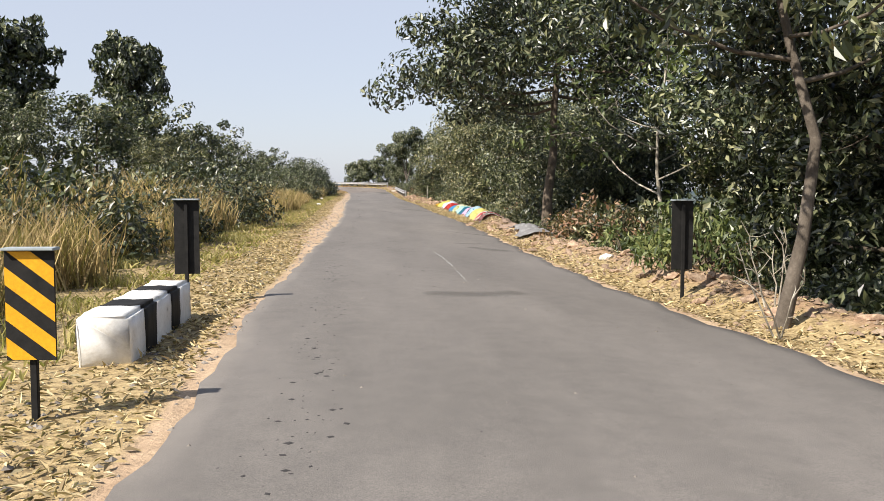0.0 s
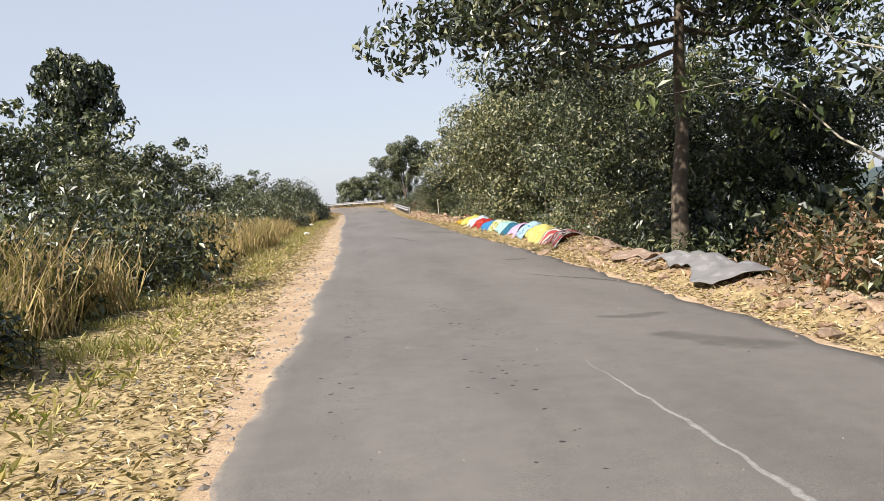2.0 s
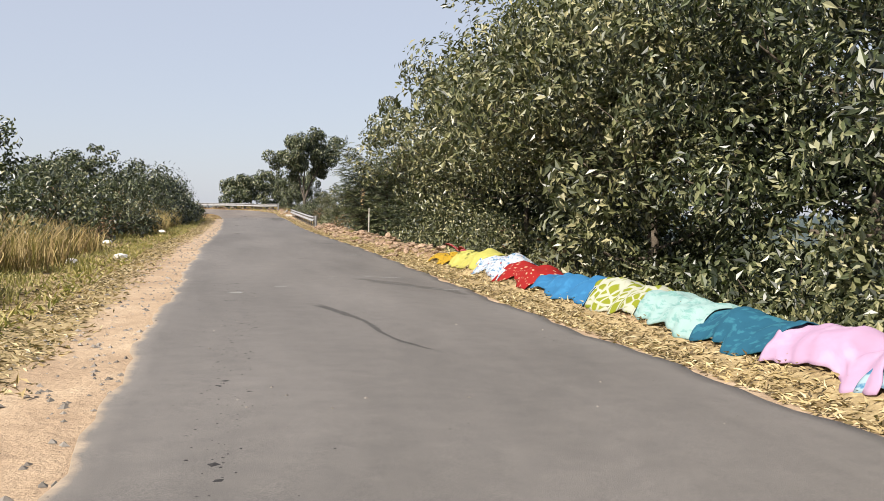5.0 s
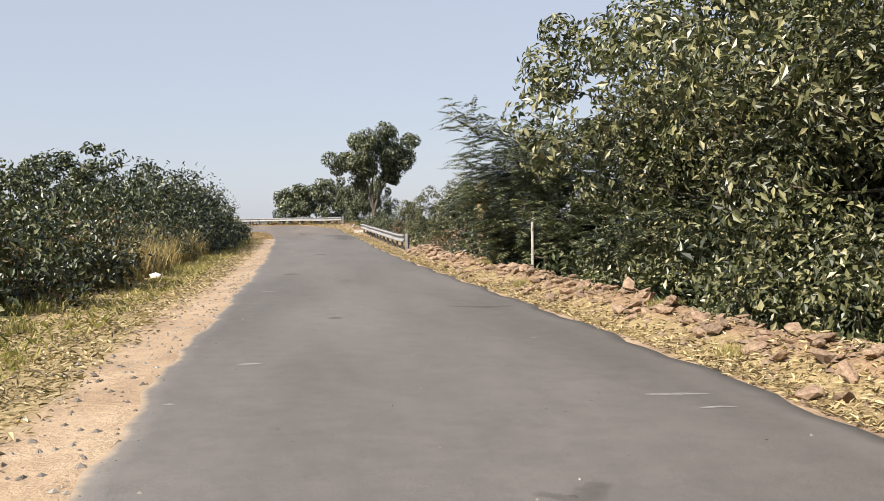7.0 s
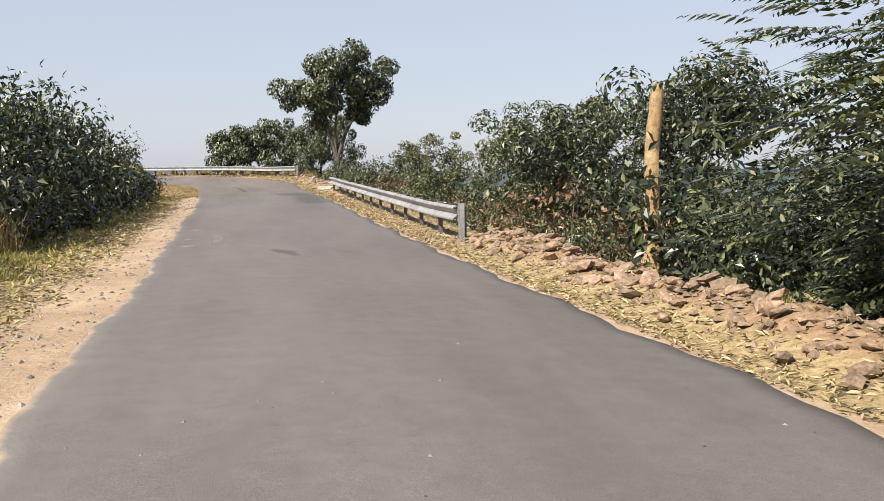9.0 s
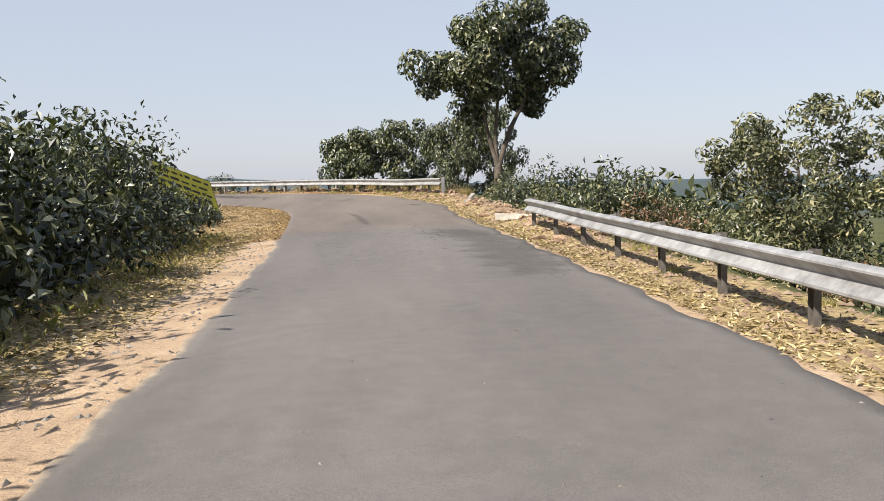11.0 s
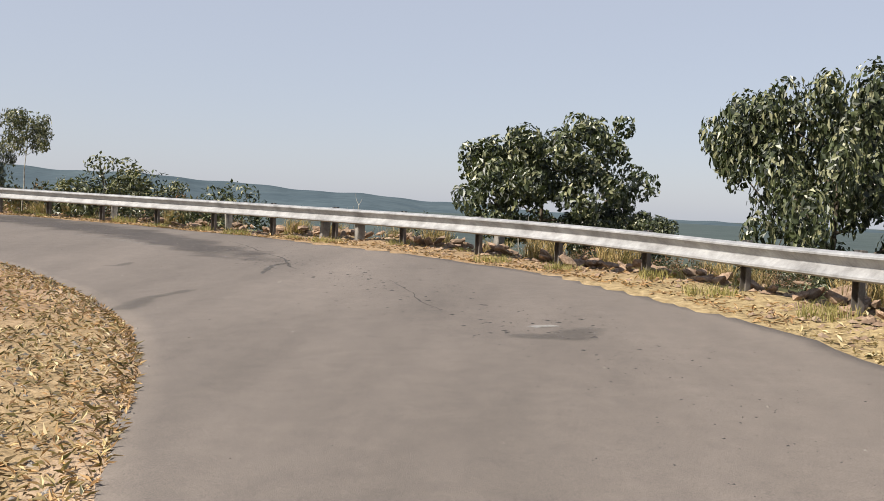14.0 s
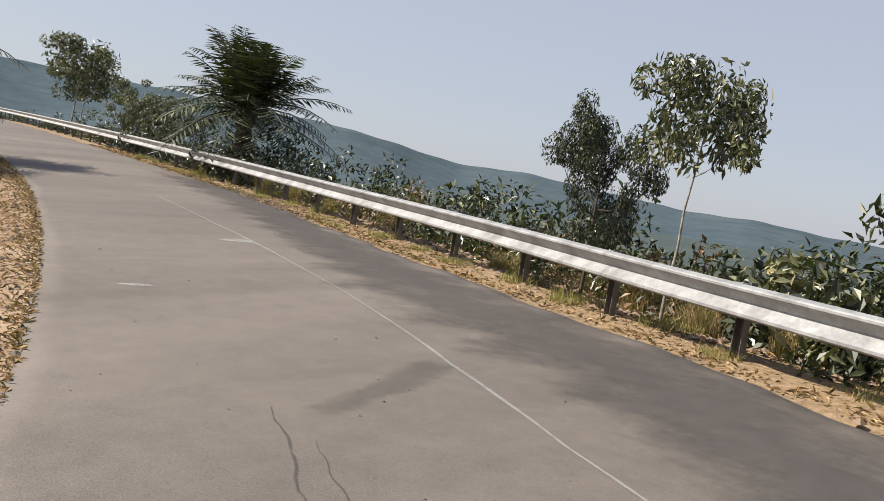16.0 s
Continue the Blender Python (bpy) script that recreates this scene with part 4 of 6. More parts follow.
for k, x, y, sc in ((4, 7.6, 116.6, 1.1), (4, 8.3, 118.6, 1.3), (4, 7.4, 120.4, 0.9), (2, 6.7, 90.3, 1.4), (2, 7.3, 92.4, 1.6), (2, 6.9, 94.6, 1.1), (3, -6.5, 117.2, 0.8), (3, -6.0, 114.6, 0.55)):
    bush(k, x, y, sc)
plant("bush_f", "bush", "large-leaved dark green bush behind the guard rail", "bush", -12.7, 151.3, 1.4, 30, 0.1, 0.85)
plant("bush_f", "bush", "large-leaved dark green bush behind the guard rail", "bush", -11.0, 150.8, 0.9, 130, 0.1)
# The outer bushes are added out of view to shade the sign board.
for x, y, sc in ((-6.0, 124.9, 0.42), (-8.9, 124.4, 0.85), (-9.6, 122.4, 1.2), (-9.8, 127.6, 1.1)):
    bush(3, x, y, sc)
plant("bush_e", "bush", "yellow-green sunlit bush behind the hazard marker", "bush", 5.2, 9.2, 0.8, 20, 0.0, 1.35)
for x, y, sc in ((9.2, 133.5, 1.2), (10.4, 137.5, 1.7), (9.4, 142.0, 1.7), (8.0, 145.5, 1.6), (11.5, 131, 1.6), (8.2, 138.0, 0.7), (8.9, 139.5, 0.8), (6.0, 141.5, 0.7), (9.6, 136.5, 1.0), (4.0, 144.5, 0.6), (1.5, 147.5, 0.6)):
    bush(0, x, y, sc)
for s in np.arange(113.5, 126, 1.3):
    p = spot(s, spline(RIGHT, s) + rng.uniform(2.4, 3.2))
    bush((3, 1, 0, 4)[rng.integers(4)], p.x, p.y, rng.uniform(0.65, 0.9))
bush(0, -9.9, 150.4, 0.7)
for s in np.arange(148, 166, 1.2):
    p = spot(s, spline(RIGHT, s) + rng.uniform(2.4, 3.4))
    bush((0, 1, 3, 2)[rng.integers(4)], p.x, p.y, rng.uniform(0.75, 1.05))
for s in np.r_[np.arange(136, 166, 1.9), np.arange(166, 225, 3.2)]:
    p = spot(s, spline(RIGHT, s) + rng.uniform(2.3, 4.0))
    bush((0, 1, 4, 3, 2)[rng.integers(5)], p.x, p.y, rng.uniform(0.38, 0.55) + 0.4 * float(smooth(143, 149, s)), far=s > 166)
for s in np.arange(140, 230, 4.5):
    # down the slope
    p = spot(s, spline(RIGHT, s) + rng.uniform(6, 14))
    bush((5, 5, 1)[rng.integers(3)], p.x, p.y, rng.uniform(0.8, 1.2), far=True)

for k in range(46):
    far_x = (rng.uniform(-75, -18) if k % 2 else rng.uniform(18, 60)) + 0.0
    far_y = rng.uniform(-10, 125)
    bush(5, far_x, far_y, rng.uniform(0.5, 1.3), far=True)


def far_scrub():
    """The rows of bushes that nobody could count, joined by kind."""
    for k in sorted({f[0] for f in FAR_ROWS}):
        me = KINDS[BUSHES[k][0]][1][1]
        co = np.empty(len(me.vertices) * 3, np.float32)
        me.vertices.foreach_get("co", co)
        co = co.reshape(-1, 3)
        pieces = []
        for _, x, y, sc, turn in (f for f in FAR_ROWS if f[0] == k):
            c, s = math.cos(radians(turn)) * sc, math.sin(radians(turn)) * sc
            v = np.stack([co[:, 0] * c - co[:, 1] * s + x, co[:, 0] * s + co[:, 1] * c + y, co[:, 2] * sc + on_land(x, y) - 0.1], 1)
            pieces.append((v, np.arange(len(v)).reshape(-1, 4)))
        tagged(new("scrub", mesh_from("scrub", *merge(pieces), me.materials[0])), "rows of leafy green bushes behind the verge", "bushes", "", "stuff")


far_scrub()


def clumps(key, name, label, places):
    for x, y, sc in places:
        plant(key, name, label, "grass", x, y, sc, rng.uniform(0, 360), 0.02, rng.uniform(0.8, 1.15), "grass clumps at the roadside")


clumps("tall_straw", "dry_grass_clump", "tall dry straw-coloured grass clump", [(rng.uniform(-6.2, -4.4), y + rng.uniform(-0.5, 0.5), rng.uniform(0.75, 1.15)) for y in (4.5, 6, 7.6, 9.2, 11, 14, 15.5, 18.4, 20.2, 17, 19.5, 21, 22.5, 24.5, 27, 31, 34, 38, 43.5, 46, 50, 56, 68, 74, 82, 84.5, 86, 88, 90, 92)])
clumps("tall_straw", "dry_grass_clump", "tall dry straw-coloured grass clump", [(rng.uniform(-5.0, -4.2), y, rng.uniform(0.7, 1.0)) for y in np.arange(71, 92, 2.1)])
clumps("tall_straw", "dry_grass_clump", "tall dry straw-coloured grass clump", [(rng.uniform(-5.6, -4.3), y, rng.uniform(0.8, 1.1)) for y in np.arange(18.5, 26, 2.6)])
clumps("tall_straw", "dry_grass_clump", "tall dry straw-coloured grass clump", [(rng.uniform(-10.5, -8), y, rng.uniform(1.0, 1.5)) for y in (7, 12, 17, 23, 30, 55, 62, 66, 70)])
clumps("tall_straw", "dry_grass_clump", "tall dry straw-coloured grass clump", [(rng.uniform(-4.7, -4.0), y, rng.uniform(0.7, 1.0)) for y in np.r_[4.4, 5.4, 6.6, 8.0, np.arange(30, 46, 1.3), np.arange(50, 58, 1.6)]])
clumps("tall_straw", "dry_grass_clump", "tall dry straw-coloured grass clump", [(rng.uniform(-8.2, -5.4), y + rng.uniform(-0.7, 0.7), rng.uniform(1.15, 1.55)) for y in np.arange(8, 52, 3.4)])
clumps("short_grass", "green_grass_tuft", "short yellow-green grass tuft on the verge", [(rng.uniform(-4.6, -3.2), y, rng.uniform(0.6, 1.1)) for y in np.arange(1, 108, 2.6)])
clumps("short_grass", "green_grass_tuft", "short yellow-green grass tuft on the verge", [(rng.uniform(4.2, 5.0), y, rng.uniform(0.3, 0.5)) for y in np.arange(60, 113, 3.2)])
clumps("short_grass", "green_grass_tuft", "short yellow-green grass tuft on the verge", [(p.x, p.y, rng.uniform(0.35, 0.7)) for p in (spot(s, spline(RIGHT, s) + rng.uniform(0.3, 1.3)) for s in np.arange(128, 180, 1.3))])

clumps("tall_straw", "dry_grass_clump", "low dry grass clump behind the guard rail", [(p.x, p.y, rng.uniform(0.3, 0.5)) for p in (spot(s, spline(RIGHT, s) + rng.uniform(1.4, 2.6)) for s in np.arange(130, 178, 1.2))])


# ---- guard rails ----
W_SHAPE = [(0.0, -0.155), (0.085, -0.142), (0.10, -0.128), (0.10, -0.102), (0.0, -0.010), (0.0, 0.002), (0.10, 0.098), (0.10, 0.118), (0.085, 0.132), (0.01, 0.155)]


def along(points, step):
    p = np.array(points, float)
    t = np.r_[0, np.cumsum(np.hypot(*np.diff(p, axis=0).T))]
    q = np.arange(0, t[-1] + 0.01, step)
    return np.c_[spline(np.c_[t, p[:, 0]], q), spline(np.c_[t, p[:, 1]], q)]


def guard_rail(points, step, label, top=0.72, terminal=True):
    posts = along(points, step)
    fine = along(points, step / 6)
    fz = np.array([float(land(*q, False)[0]) for q in fine])
    fz = np.convolve(np.pad(fz, 6, mode="edge"), np.ones(13) / 13, "valid")
    t = np.gradient(fine, axis=0)
    t /= np.linalg.norm(t, axis=1)[:, None]
    nrm = np.c_[-t[:, 1], t[:, 0]]  # towards the road
    root = thing("guard_rail", label, "guard rail", Matrix.Translation((*posts[0], fz[0])))
    inv = Matrix.Translation((-posts[0][0], -posts[0][1], -fz[0]))
    centre = top - 0.155
    for a in range(0, len(fine) - 1, 12):
        b = min(a + 13, len(fine))
        if b - a < 3:
            break
        v, f = [], []
        for i in range(a, b):
            lap = 0.004 if i == a else 0.0
            for layer in (0, 0.006):
                for w, h in W_SHAPE:
                    q = fine[i] + nrm[i] * (w + 0.09 + layer + lap) - (t[i] * 0.05 if i == a else 0)
                    v.append((q[0], q[1], fz[i] + centre + h))
        m = len(W_SHAPE)
        for i in range(b - a - 1):
            for k in range(m - 1):
                o, q = i * 2 * m, (i + 1) * 2 * m
                f.append((o + k, o + k + 1, q + k + 1, q + k))
                f.append((o + m + k + 1, o + m + k, q + m + k, q + m + k + 1))
            for k in (0, m - 1):
                o, q = i * 2 * m, (i + 1) * 2 * m
                f.append((o + k, q + k, q + m + k, o + m + k))
        me = mesh_from("beam", [inv @ Vector(c) for c in v], f, ZINC)
        put("beam", me, root, None, "galvanised W-shaped steel beam")
    bm = bmesh.new()
    for args in ((-0.06, 0.06, -0.075, -0.068, -0.5, top + 0.02), (-0.06, -0.053, -0.068, 0.0, -0.5, top + 0.02), (0.053, 0.06, -0.068, 0.0, -0.5, top + 0.02)):
        box(bm, *args)
    post_me = bpy.data.meshes.new("post")
    bm.to_mesh(post_me)
    bm.free()
    post_me.materials.append(POST_STEEL)
    bm = bmesh.new()
    box(bm, -0.05, 0.05, 0.0, 0.10, centre - 0.16, centre + 0.16, 0.006)
    block_me = bpy.data.meshes.new("spacer_block")
    bm.to_mesh(block_me)
    bm.free()
    block_me.materials.append(ZINC)
    for i, q in enumerate(posts):
        k = min(i * 6, len(fine) - 1)
        turn = math.atan2(t[k][1], t[k][0])
        m = inv @ Matrix.Translation((*q, fz[k])) @ Matrix.Rotation(turn, 4, "Z")
        post = put("post", post_me, root, m)
        put("spacer_block", block_me, post)
    if terminal:
        bm = bmesh.new()
        for args in ((-0.20, -0.05, 0.0, 0.012, -0.4, top + 0.05), (-0.20, -0.19, 0.012, 0.09, -0.4, top + 0.05), (-0.06, -0.05, 0.012, 0.09, -0.4, top + 0.05)):
            box(bm, *args)
        q = posts[0]
        turn = math.atan2(t[0][1], t[0][0])
        e = part("end_post", bm, ZINC, root, "galvanised channel post at the rail end")
        e.matrix_basis = inv @ Matrix.Translation((*q, fz[0])) @ Matrix.Rotation(turn, 4, "Z")
    return root


def by_way(pairs):
    return [tuple(spot(s, d).xy) for s, d in pairs]


guard_rail(by_way([(89, 4.2), (95, 4.2), (101, 4.15), (107, 4.15), (113.8, 4.2)]), 2.25, "galvanised steel guard rail along the straight road")
guard_rail([(3.37, 131.2), (2.6, 134.2), (1.6, 137.2), (0.06, 139.8), (-1.8, 142.0), (-3.9, 143.8), (-6.4, 145.7), (-9.0, 147.35), (-11.8, 148.8), (-14.72, 150.1), (-18.2, 151.7), (-22, 153.2), (-29, 155.8), (-38, 158.8), (-60, 165.4), (-90, 173.9), (-130, 184)], 2.05,
           "galvanised steel guard rail round the outside of the bend")

# ---- culvert parapet and hazard markers ----
def parapet(at):
    root = thing("culvert_parapet", "low whitewashed culvert parapet with black bands", "parapet", at)
    y = 0.0
    for k, (length, paint) in enumerate([(0.62, 0), (0.50, 1), (0.72, 0), (0.50, 1), (0.62, 0)]):
        bm = bmesh.new()
        box(bm, -0.21, 0.21, y + 0.002, y + length - 0.002, -0.12, 0.46)
        bmesh.ops.bevel(bm, geom=[e for e in bm.edges if abs((e.verts[0].co - e.verts[1].co).y) > 0.1], offset=0.03, segments=2, affect="EDGES")
        bmesh.ops.subdivide_edges(bm, edges=bm.edges, cuts=3, use_grid_fill=True)
        for v in bm.verts:
            v.co += Vector((noise.noise(v.co * 5 + Vector((k, 0, 0))), 0, noise.noise(v.co * 5 + Vector((0, k, 9))))) * 0.018
        if k == 0:  # the broken foot of the near end
            for v in bm.verts:
                near = max(0.0, 1 - (v.co.y / 0.35)) * max(0.0, 1 - (v.co.z + 0.12) / 0.42)
                v.co.y += near * (0.10 + 0.16 * max(0.0, v.co.x + 0.1) / 0.3)
                v.co.x -= near * 0.10 * max(0.0, v.co.x)
        part("block", bm, BLACK_PAINT if paint else WHITE_PAINT, root, "black-painted band" if paint else "chipped whitewashed band", True)
        y += length
    return root


parapet(Matrix.Translation((-2.16, 2.7, on_land(-2.16, 2.7))) @ Matrix.Rotation(radians(1), 4, "Z"))


def marker(at, z1, label):
    """A hazard marker: a folded plate with slanting bands, capped, on a post. z1: its top."""
    root = thing("hazard_marker", label, "road sign", at, "hazard markers at the culvert")
    w, z0 = 0.155, 0.40
    bm = bmesh.new()
    box(bm, -w, w, -0.008, 0.008, z0, z1, 0.002)
    plate = part("plate", bm, BLACK_PAINT, root, "black sheet-metal plate")
    bm = bmesh.new()
    box(bm, -0.022, 0.022, 0.012, 0.056, -0.35, z1 - 0.05, 0.004)
    part("post", bm, BLACK_PAINT, root)
    bm = bmesh.new()
    box(bm, -w - 0.008, w + 0.008, -0.05, 0.09, z1 + 0.002, z1 + 0.02, 0.004)
    part("cap", bm, GREY_PAINT, root, "grey metal cap")
    step, band = 0.225, 0.115
    for k in range(-1, 6):
        zb = z0 + k * step + 0.02
        poly = [(-w, zb + 0.24), (w, zb), (w, zb + band), (-w, zb + 0.24 + band)]
        for lim, keep_low in ((z0 + 0.004, True), (z1 - 0.004, False)):
            out = []
            for i, a in enumerate(poly):
                b = poly[(i + 1) % len(poly)]
                ina, inb = (a[1] >= lim) == keep_low or a[1] == lim, (b[1] >= lim) == keep_low or b[1] == lim
                if ina:
                    out.append(a)
                if ina != inb:
                    u = (lim - a[1]) / (b[1] - a[1])
                    out.append((a[0] + (b[0] - a[0]) * u, lim))
            poly = out
            if len(poly) < 3:
                break
        if len(poly) < 3:
            continue
        bm = bmesh.new()
        lo = [bm.verts.new((x * 0.985, -0.0125, z)) for x, z in poly]
        bm.faces.new(lo)
        bmesh.ops.recalc_face_normals(bm, faces=bm.faces)
        r = bmesh.ops.extrude_face_region(bm, geom=list(bm.faces))
        for v in [g for g in r["geom"] if isinstance(g, bmesh.types.BMVert)]:
            v.co.y += 0.003
        part("stripe", bm, YELLOW_PAINT, plate, "yellow slanting stripe")
    return root


for x, y, turn, z1, label in ((-2.12, 1.0, -1, 1.10, "yellow and black striped hazard marker on a post"), (-2.24, 6.8, 182, 1.33, "tall hazard marker seen from its black back"), (4.42, 7.5, 183, 1.36, "tall hazard marker seen from its black back")):
    marker(Matrix.Translation((x, y, on_land(x, y))) @ Matrix.Rotation(radians(turn), 4, "Z"), z1, label)

# ---- washing spread on the bank ----
def cloth_mat(name, kind, a, b, scale, c=None):
    """Printed or plain cotton: colour a with a pattern in b, and c for a second print."""
    m, n, l, p = mat(name, 0.9, spec=0.15)
    tc = n.new("ShaderNodeTexCoord").outputs["UV"]

    def dots(size, near, far, jitter=0.55):
        v = n.new("ShaderNodeTexVoronoi")
        v.inputs["Scale"].default_value, v.inputs["Randomness"].default_value = size, jitter
        l.new(tc, v.inputs["Vector"])
        return ramp(n, l, v.outputs["Distance"], [(near, (1, 1, 1)), (far, (0, 0, 0))])

    def wave(size, warp, low, high):
        v = n.new("ShaderNodeTexWave")
        v.inputs["Scale"].default_value, v.inputs["Distortion"].default_value, v.inputs["Detail Scale"].default_value = size, warp, 1.0
        l.new(tc, v.inputs["Vector"])
        return ramp(n, l, v.outputs["Fac"], [(low, (0, 0, 0)), (high, (1, 1, 1))])

    if kind == "dots":
        f = dots(scale, 0.24, 0.30)
    elif kind == "cells":
        v = n.new("ShaderNodeTexVoronoi")
        v.feature = "DISTANCE_TO_EDGE"
        v.inputs["Scale"].default_value, v.inputs["Randomness"].default_value = scale, 0.8
        l.new(tc, v.inputs["Vector"])
        f = ramp(n, l, v.outputs["Distance"], [(0.07, (1, 1, 1)), (0.13, (0, 0, 0))])
    elif kind == "stripes":
        f = wave(scale, 2.0, 0.45, 0.55)
    elif kind == "checks":
        v = n.new("ShaderNodeTexChecker")
        v.inputs["Scale"].default_value = scale
        l.new(tc, v.inputs["Vector"])
        f = mix(n, l, 0.45, ramp(n, l, v.outputs["Fac"], [(0.4, (0.1, 0.1, 0.1)), (0.6, (0.8, 0.8, 0.8))]), noise_tex(n, l, 5, 3, 0.7, tc))
    elif kind == "floral":
        f = ramp(n, l, noise_tex(n, l, scale, 4, 0.65, tc, (1, 2.2, 1)), [(0.50, (0, 0, 0)), (0.60, (1, 1, 1))])
    else:
        f = ramp(n, l, noise_tex(n, l, scale, 3, 0.5, tc), [(0.52, (0, 0, 0)), (0.6, (1, 1, 1))])
    col = mix(n, l, f, a, b)
    if c is not None:
        col = mix(n, l, wave(scale * 0.55, 3.0, 0.62, 0.70) if kind == "stripes" else dots(scale * 1.1, 0.14, 0.20, 0.3), col, c)
    l.new(mix(n, l, 0.3, col, ramp(n, l, noise_tex(n, l, 6, 4, 0.6, tc), [(0.3, (0.42, 0.42, 0.42)), (0.7, (0.58, 0.58, 0.58))]), "OVERLAY"), p.inputs["Base Color"])
    bump(n, l, p, noise_tex(n, l, 90, 2, 0.5, tc), 0.2, 0.003)
    return m


def cloth(name, label, s0, s1, material, seed, d0=0.34, d1=1.5, lift=0.13, raise_by=0.06):
    """A cloth laid over the stones of the bank, with lumps, folds and an uneven hem."""
    r = np.random.default_rng(seed)
    nu, nv = 52, 26
    ph = r.uniform(0, 6, 6)
    skew, sag = r.uniform(-0.22, 0.22), r.uniform(-0.08, 0.10)
    pts3, uv = [], []
    for i in range(nu):
        for j in range(nv):
            u, v = i / (nu - 1), j / (nv - 1)
            s = s0 + (s1 - s0) * (u + 0.04 * math.sin(5 * v + ph[0])) + skew * (v - 0.5) + 0.06 * noise.noise((v * 5, seed, u))
            hem = 0.10 * math.sin(u * 6 + ph[1]) + 0.07 * math.sin(u * 13 + ph[2]) + sag * (2 * u - 1)
            e = float(spline(CREST, s)) - 0.87
            lump = 0.085 * noise.noise((s * 1.9, v * 2.2, seed * 1.3)) + 0.045 * noise.noise((s * 4.6, v * 4.5, seed * 0.7)) + 0.014 * noise.noise((s * 11, v * 8, seed))
            wave = 0.05 * math.sin(u * 9 + ph[3]) + 0.03 * math.sin(u * 23 + ph[5])
            fold = 0.012 * math.sin(u * 11 + 3 * v + ph[4]) + 0.009 * math.sin(u * 33 - 6 * v + ph[5]) + 0.008 * math.sin(v * 19 + u * 7)
            pleat = 0.026 * math.sin(u * 15 + ph[0] + 3 * math.sin(u * 5 + ph[3])) + 0.012 * math.sin(u * 41 + ph[2])
            if lift and v < 0.5:  # the front hangs down over the stones
                w = v / 0.5
                d = e + d0 - 0.02 + 0.28 * w + 0.14 * w**6 + (hem * 0.3 + pleat) * (1 - 0.75 * w) - 0.5 * lump * (1 - w)
                p = spot(s, d)
                top = spot(s, e + 1.0).z + lift + lump
                p.z = p.z + 0.03 + (top - p.z - 0.03) * w + max(hem, 0) * 0.35 * (1 - w) + fold * w
            else:
                w = (v - 0.5) / 0.5 if lift else v
                d = e + (d0 + 0.40 if lift else d0 + hem * (1 - v)) + (d1 - d0 - 0.4) * w + wave * 0.3
                p = spot(s, d)
                p.z = max(p.z, spot(s, e + 1.0).z * (1 - w) + p.z * w if lift else p.z) + (lift * (1 - 0.6 * w) + lump if lift else raise_by + 0.5 * max(lump, -0.05)) + fold
            pts3.append(p)
            uv.append((u * (s1 - s0), v * 1.2))
    o = spot((s0 + s1) / 2, float(spline(CREST, s0)))
    f = [(i * nv + j, i * nv + j + 1, (i + 1) * nv + j + 1, (i + 1) * nv + j) for i in range(nu - 1) for j in range(nv - 1)]
    me = mesh_from(name, [p - o for p in pts3], f, material, True)
    layer = me.uv_layers.new(name="UVMap")
    flat = np.array(uv, np.float32)[np.array(f).ravel()]
    layer.data.foreach_set("uv", flat.ravel())
    ob = new(name, me)
    ob.matrix_basis = Matrix.Translation(o)
    sol = ob.modifiers.new("thickness", "SOLIDIFY")
    sol.thickness = 0.012
    return tagged(ob, label, "cloth", "washing spread on the bank")


CLOTHS = [
    ("striped_cloth", "white cloth with black and red stripes on the bank", 31.4, 33.8, "stripes", (0.385, 0.363, 0.333), (0.052, 0.041, 0.044), 2.2, (0.266, 0.052, 0.052)),
    ("yellow_cloth", "plain pale yellow cloth drying on the stone bank", 33.7, 36.9, "noise", (0.340, 0.303, 0.096), (0.370, 0.340, 0.133), 3, None),
    ("blue_print_cloth", "blue and white printed cloth drying on the bank", 36.85, 38.3, "floral", (0.252, 0.333, 0.370), (0.044, 0.141, 0.244), 5, None),
    ("pink_cloth", "plain pale pink cloth drying on the stone bank", 38.1, 39.75, "noise", (0.370, 0.237, 0.340), (0.400, 0.274, 0.370), 2.2, None),
    ("teal_cloth", "dark teal cloth drying on the stone bank", 39.7, 41.2, "noise", (0.015, 0.074, 0.118), (0.026, 0.118, 0.163), 8, None),
    ("mint_cloth", "pale mint cloth with soft green marks on the bank", 41.1, 42.8, "floral", (0.244, 0.348, 0.326), (0.148, 0.274, 0.252), 4, None),
    ("green_cloth", "olive-green cloth with white cell pattern on the bank", 42.8, 44.45, "cells", (0.170, 0.185, 0.015), (0.340, 0.340, 0.266), 5.5, None),
    ("blue_cloth", "plain bright blue cloth drying on the stone bank", 44.4, 47.1, "noise", (0.026, 0.122, 0.252), (0.033, 0.148, 0.289), 3, None),
    ("red_cloth", "red cloth with pale dots drying on the bank", 47.05, 48.85, "dots", (0.222, 0.012, 0.011), (0.355, 0.229, 0.148), 11, None),
    ("floral_cloth", "white cloth with blue and red flower print on the bank", 48.75, 50.7, "floral", (0.370, 0.385, 0.407), (0.074, 0.163, 0.266), 5, (0.192, 0.044, 0.052)),
    ("lemon_cloth", "plain lemon-yellow cloth drying on the bank", 50.6, 53.0, "noise", (0.333, 0.311, 0.074), (0.355, 0.333, 0.096), 3, None),
    ("orange_cloth", "golden yellow cloth with rows of dark leaf marks on the bank", 53.0, 55.0, "dots", (0.311, 0.192, 0.015), (0.089, 0.056, 0.015), 11, None),
]
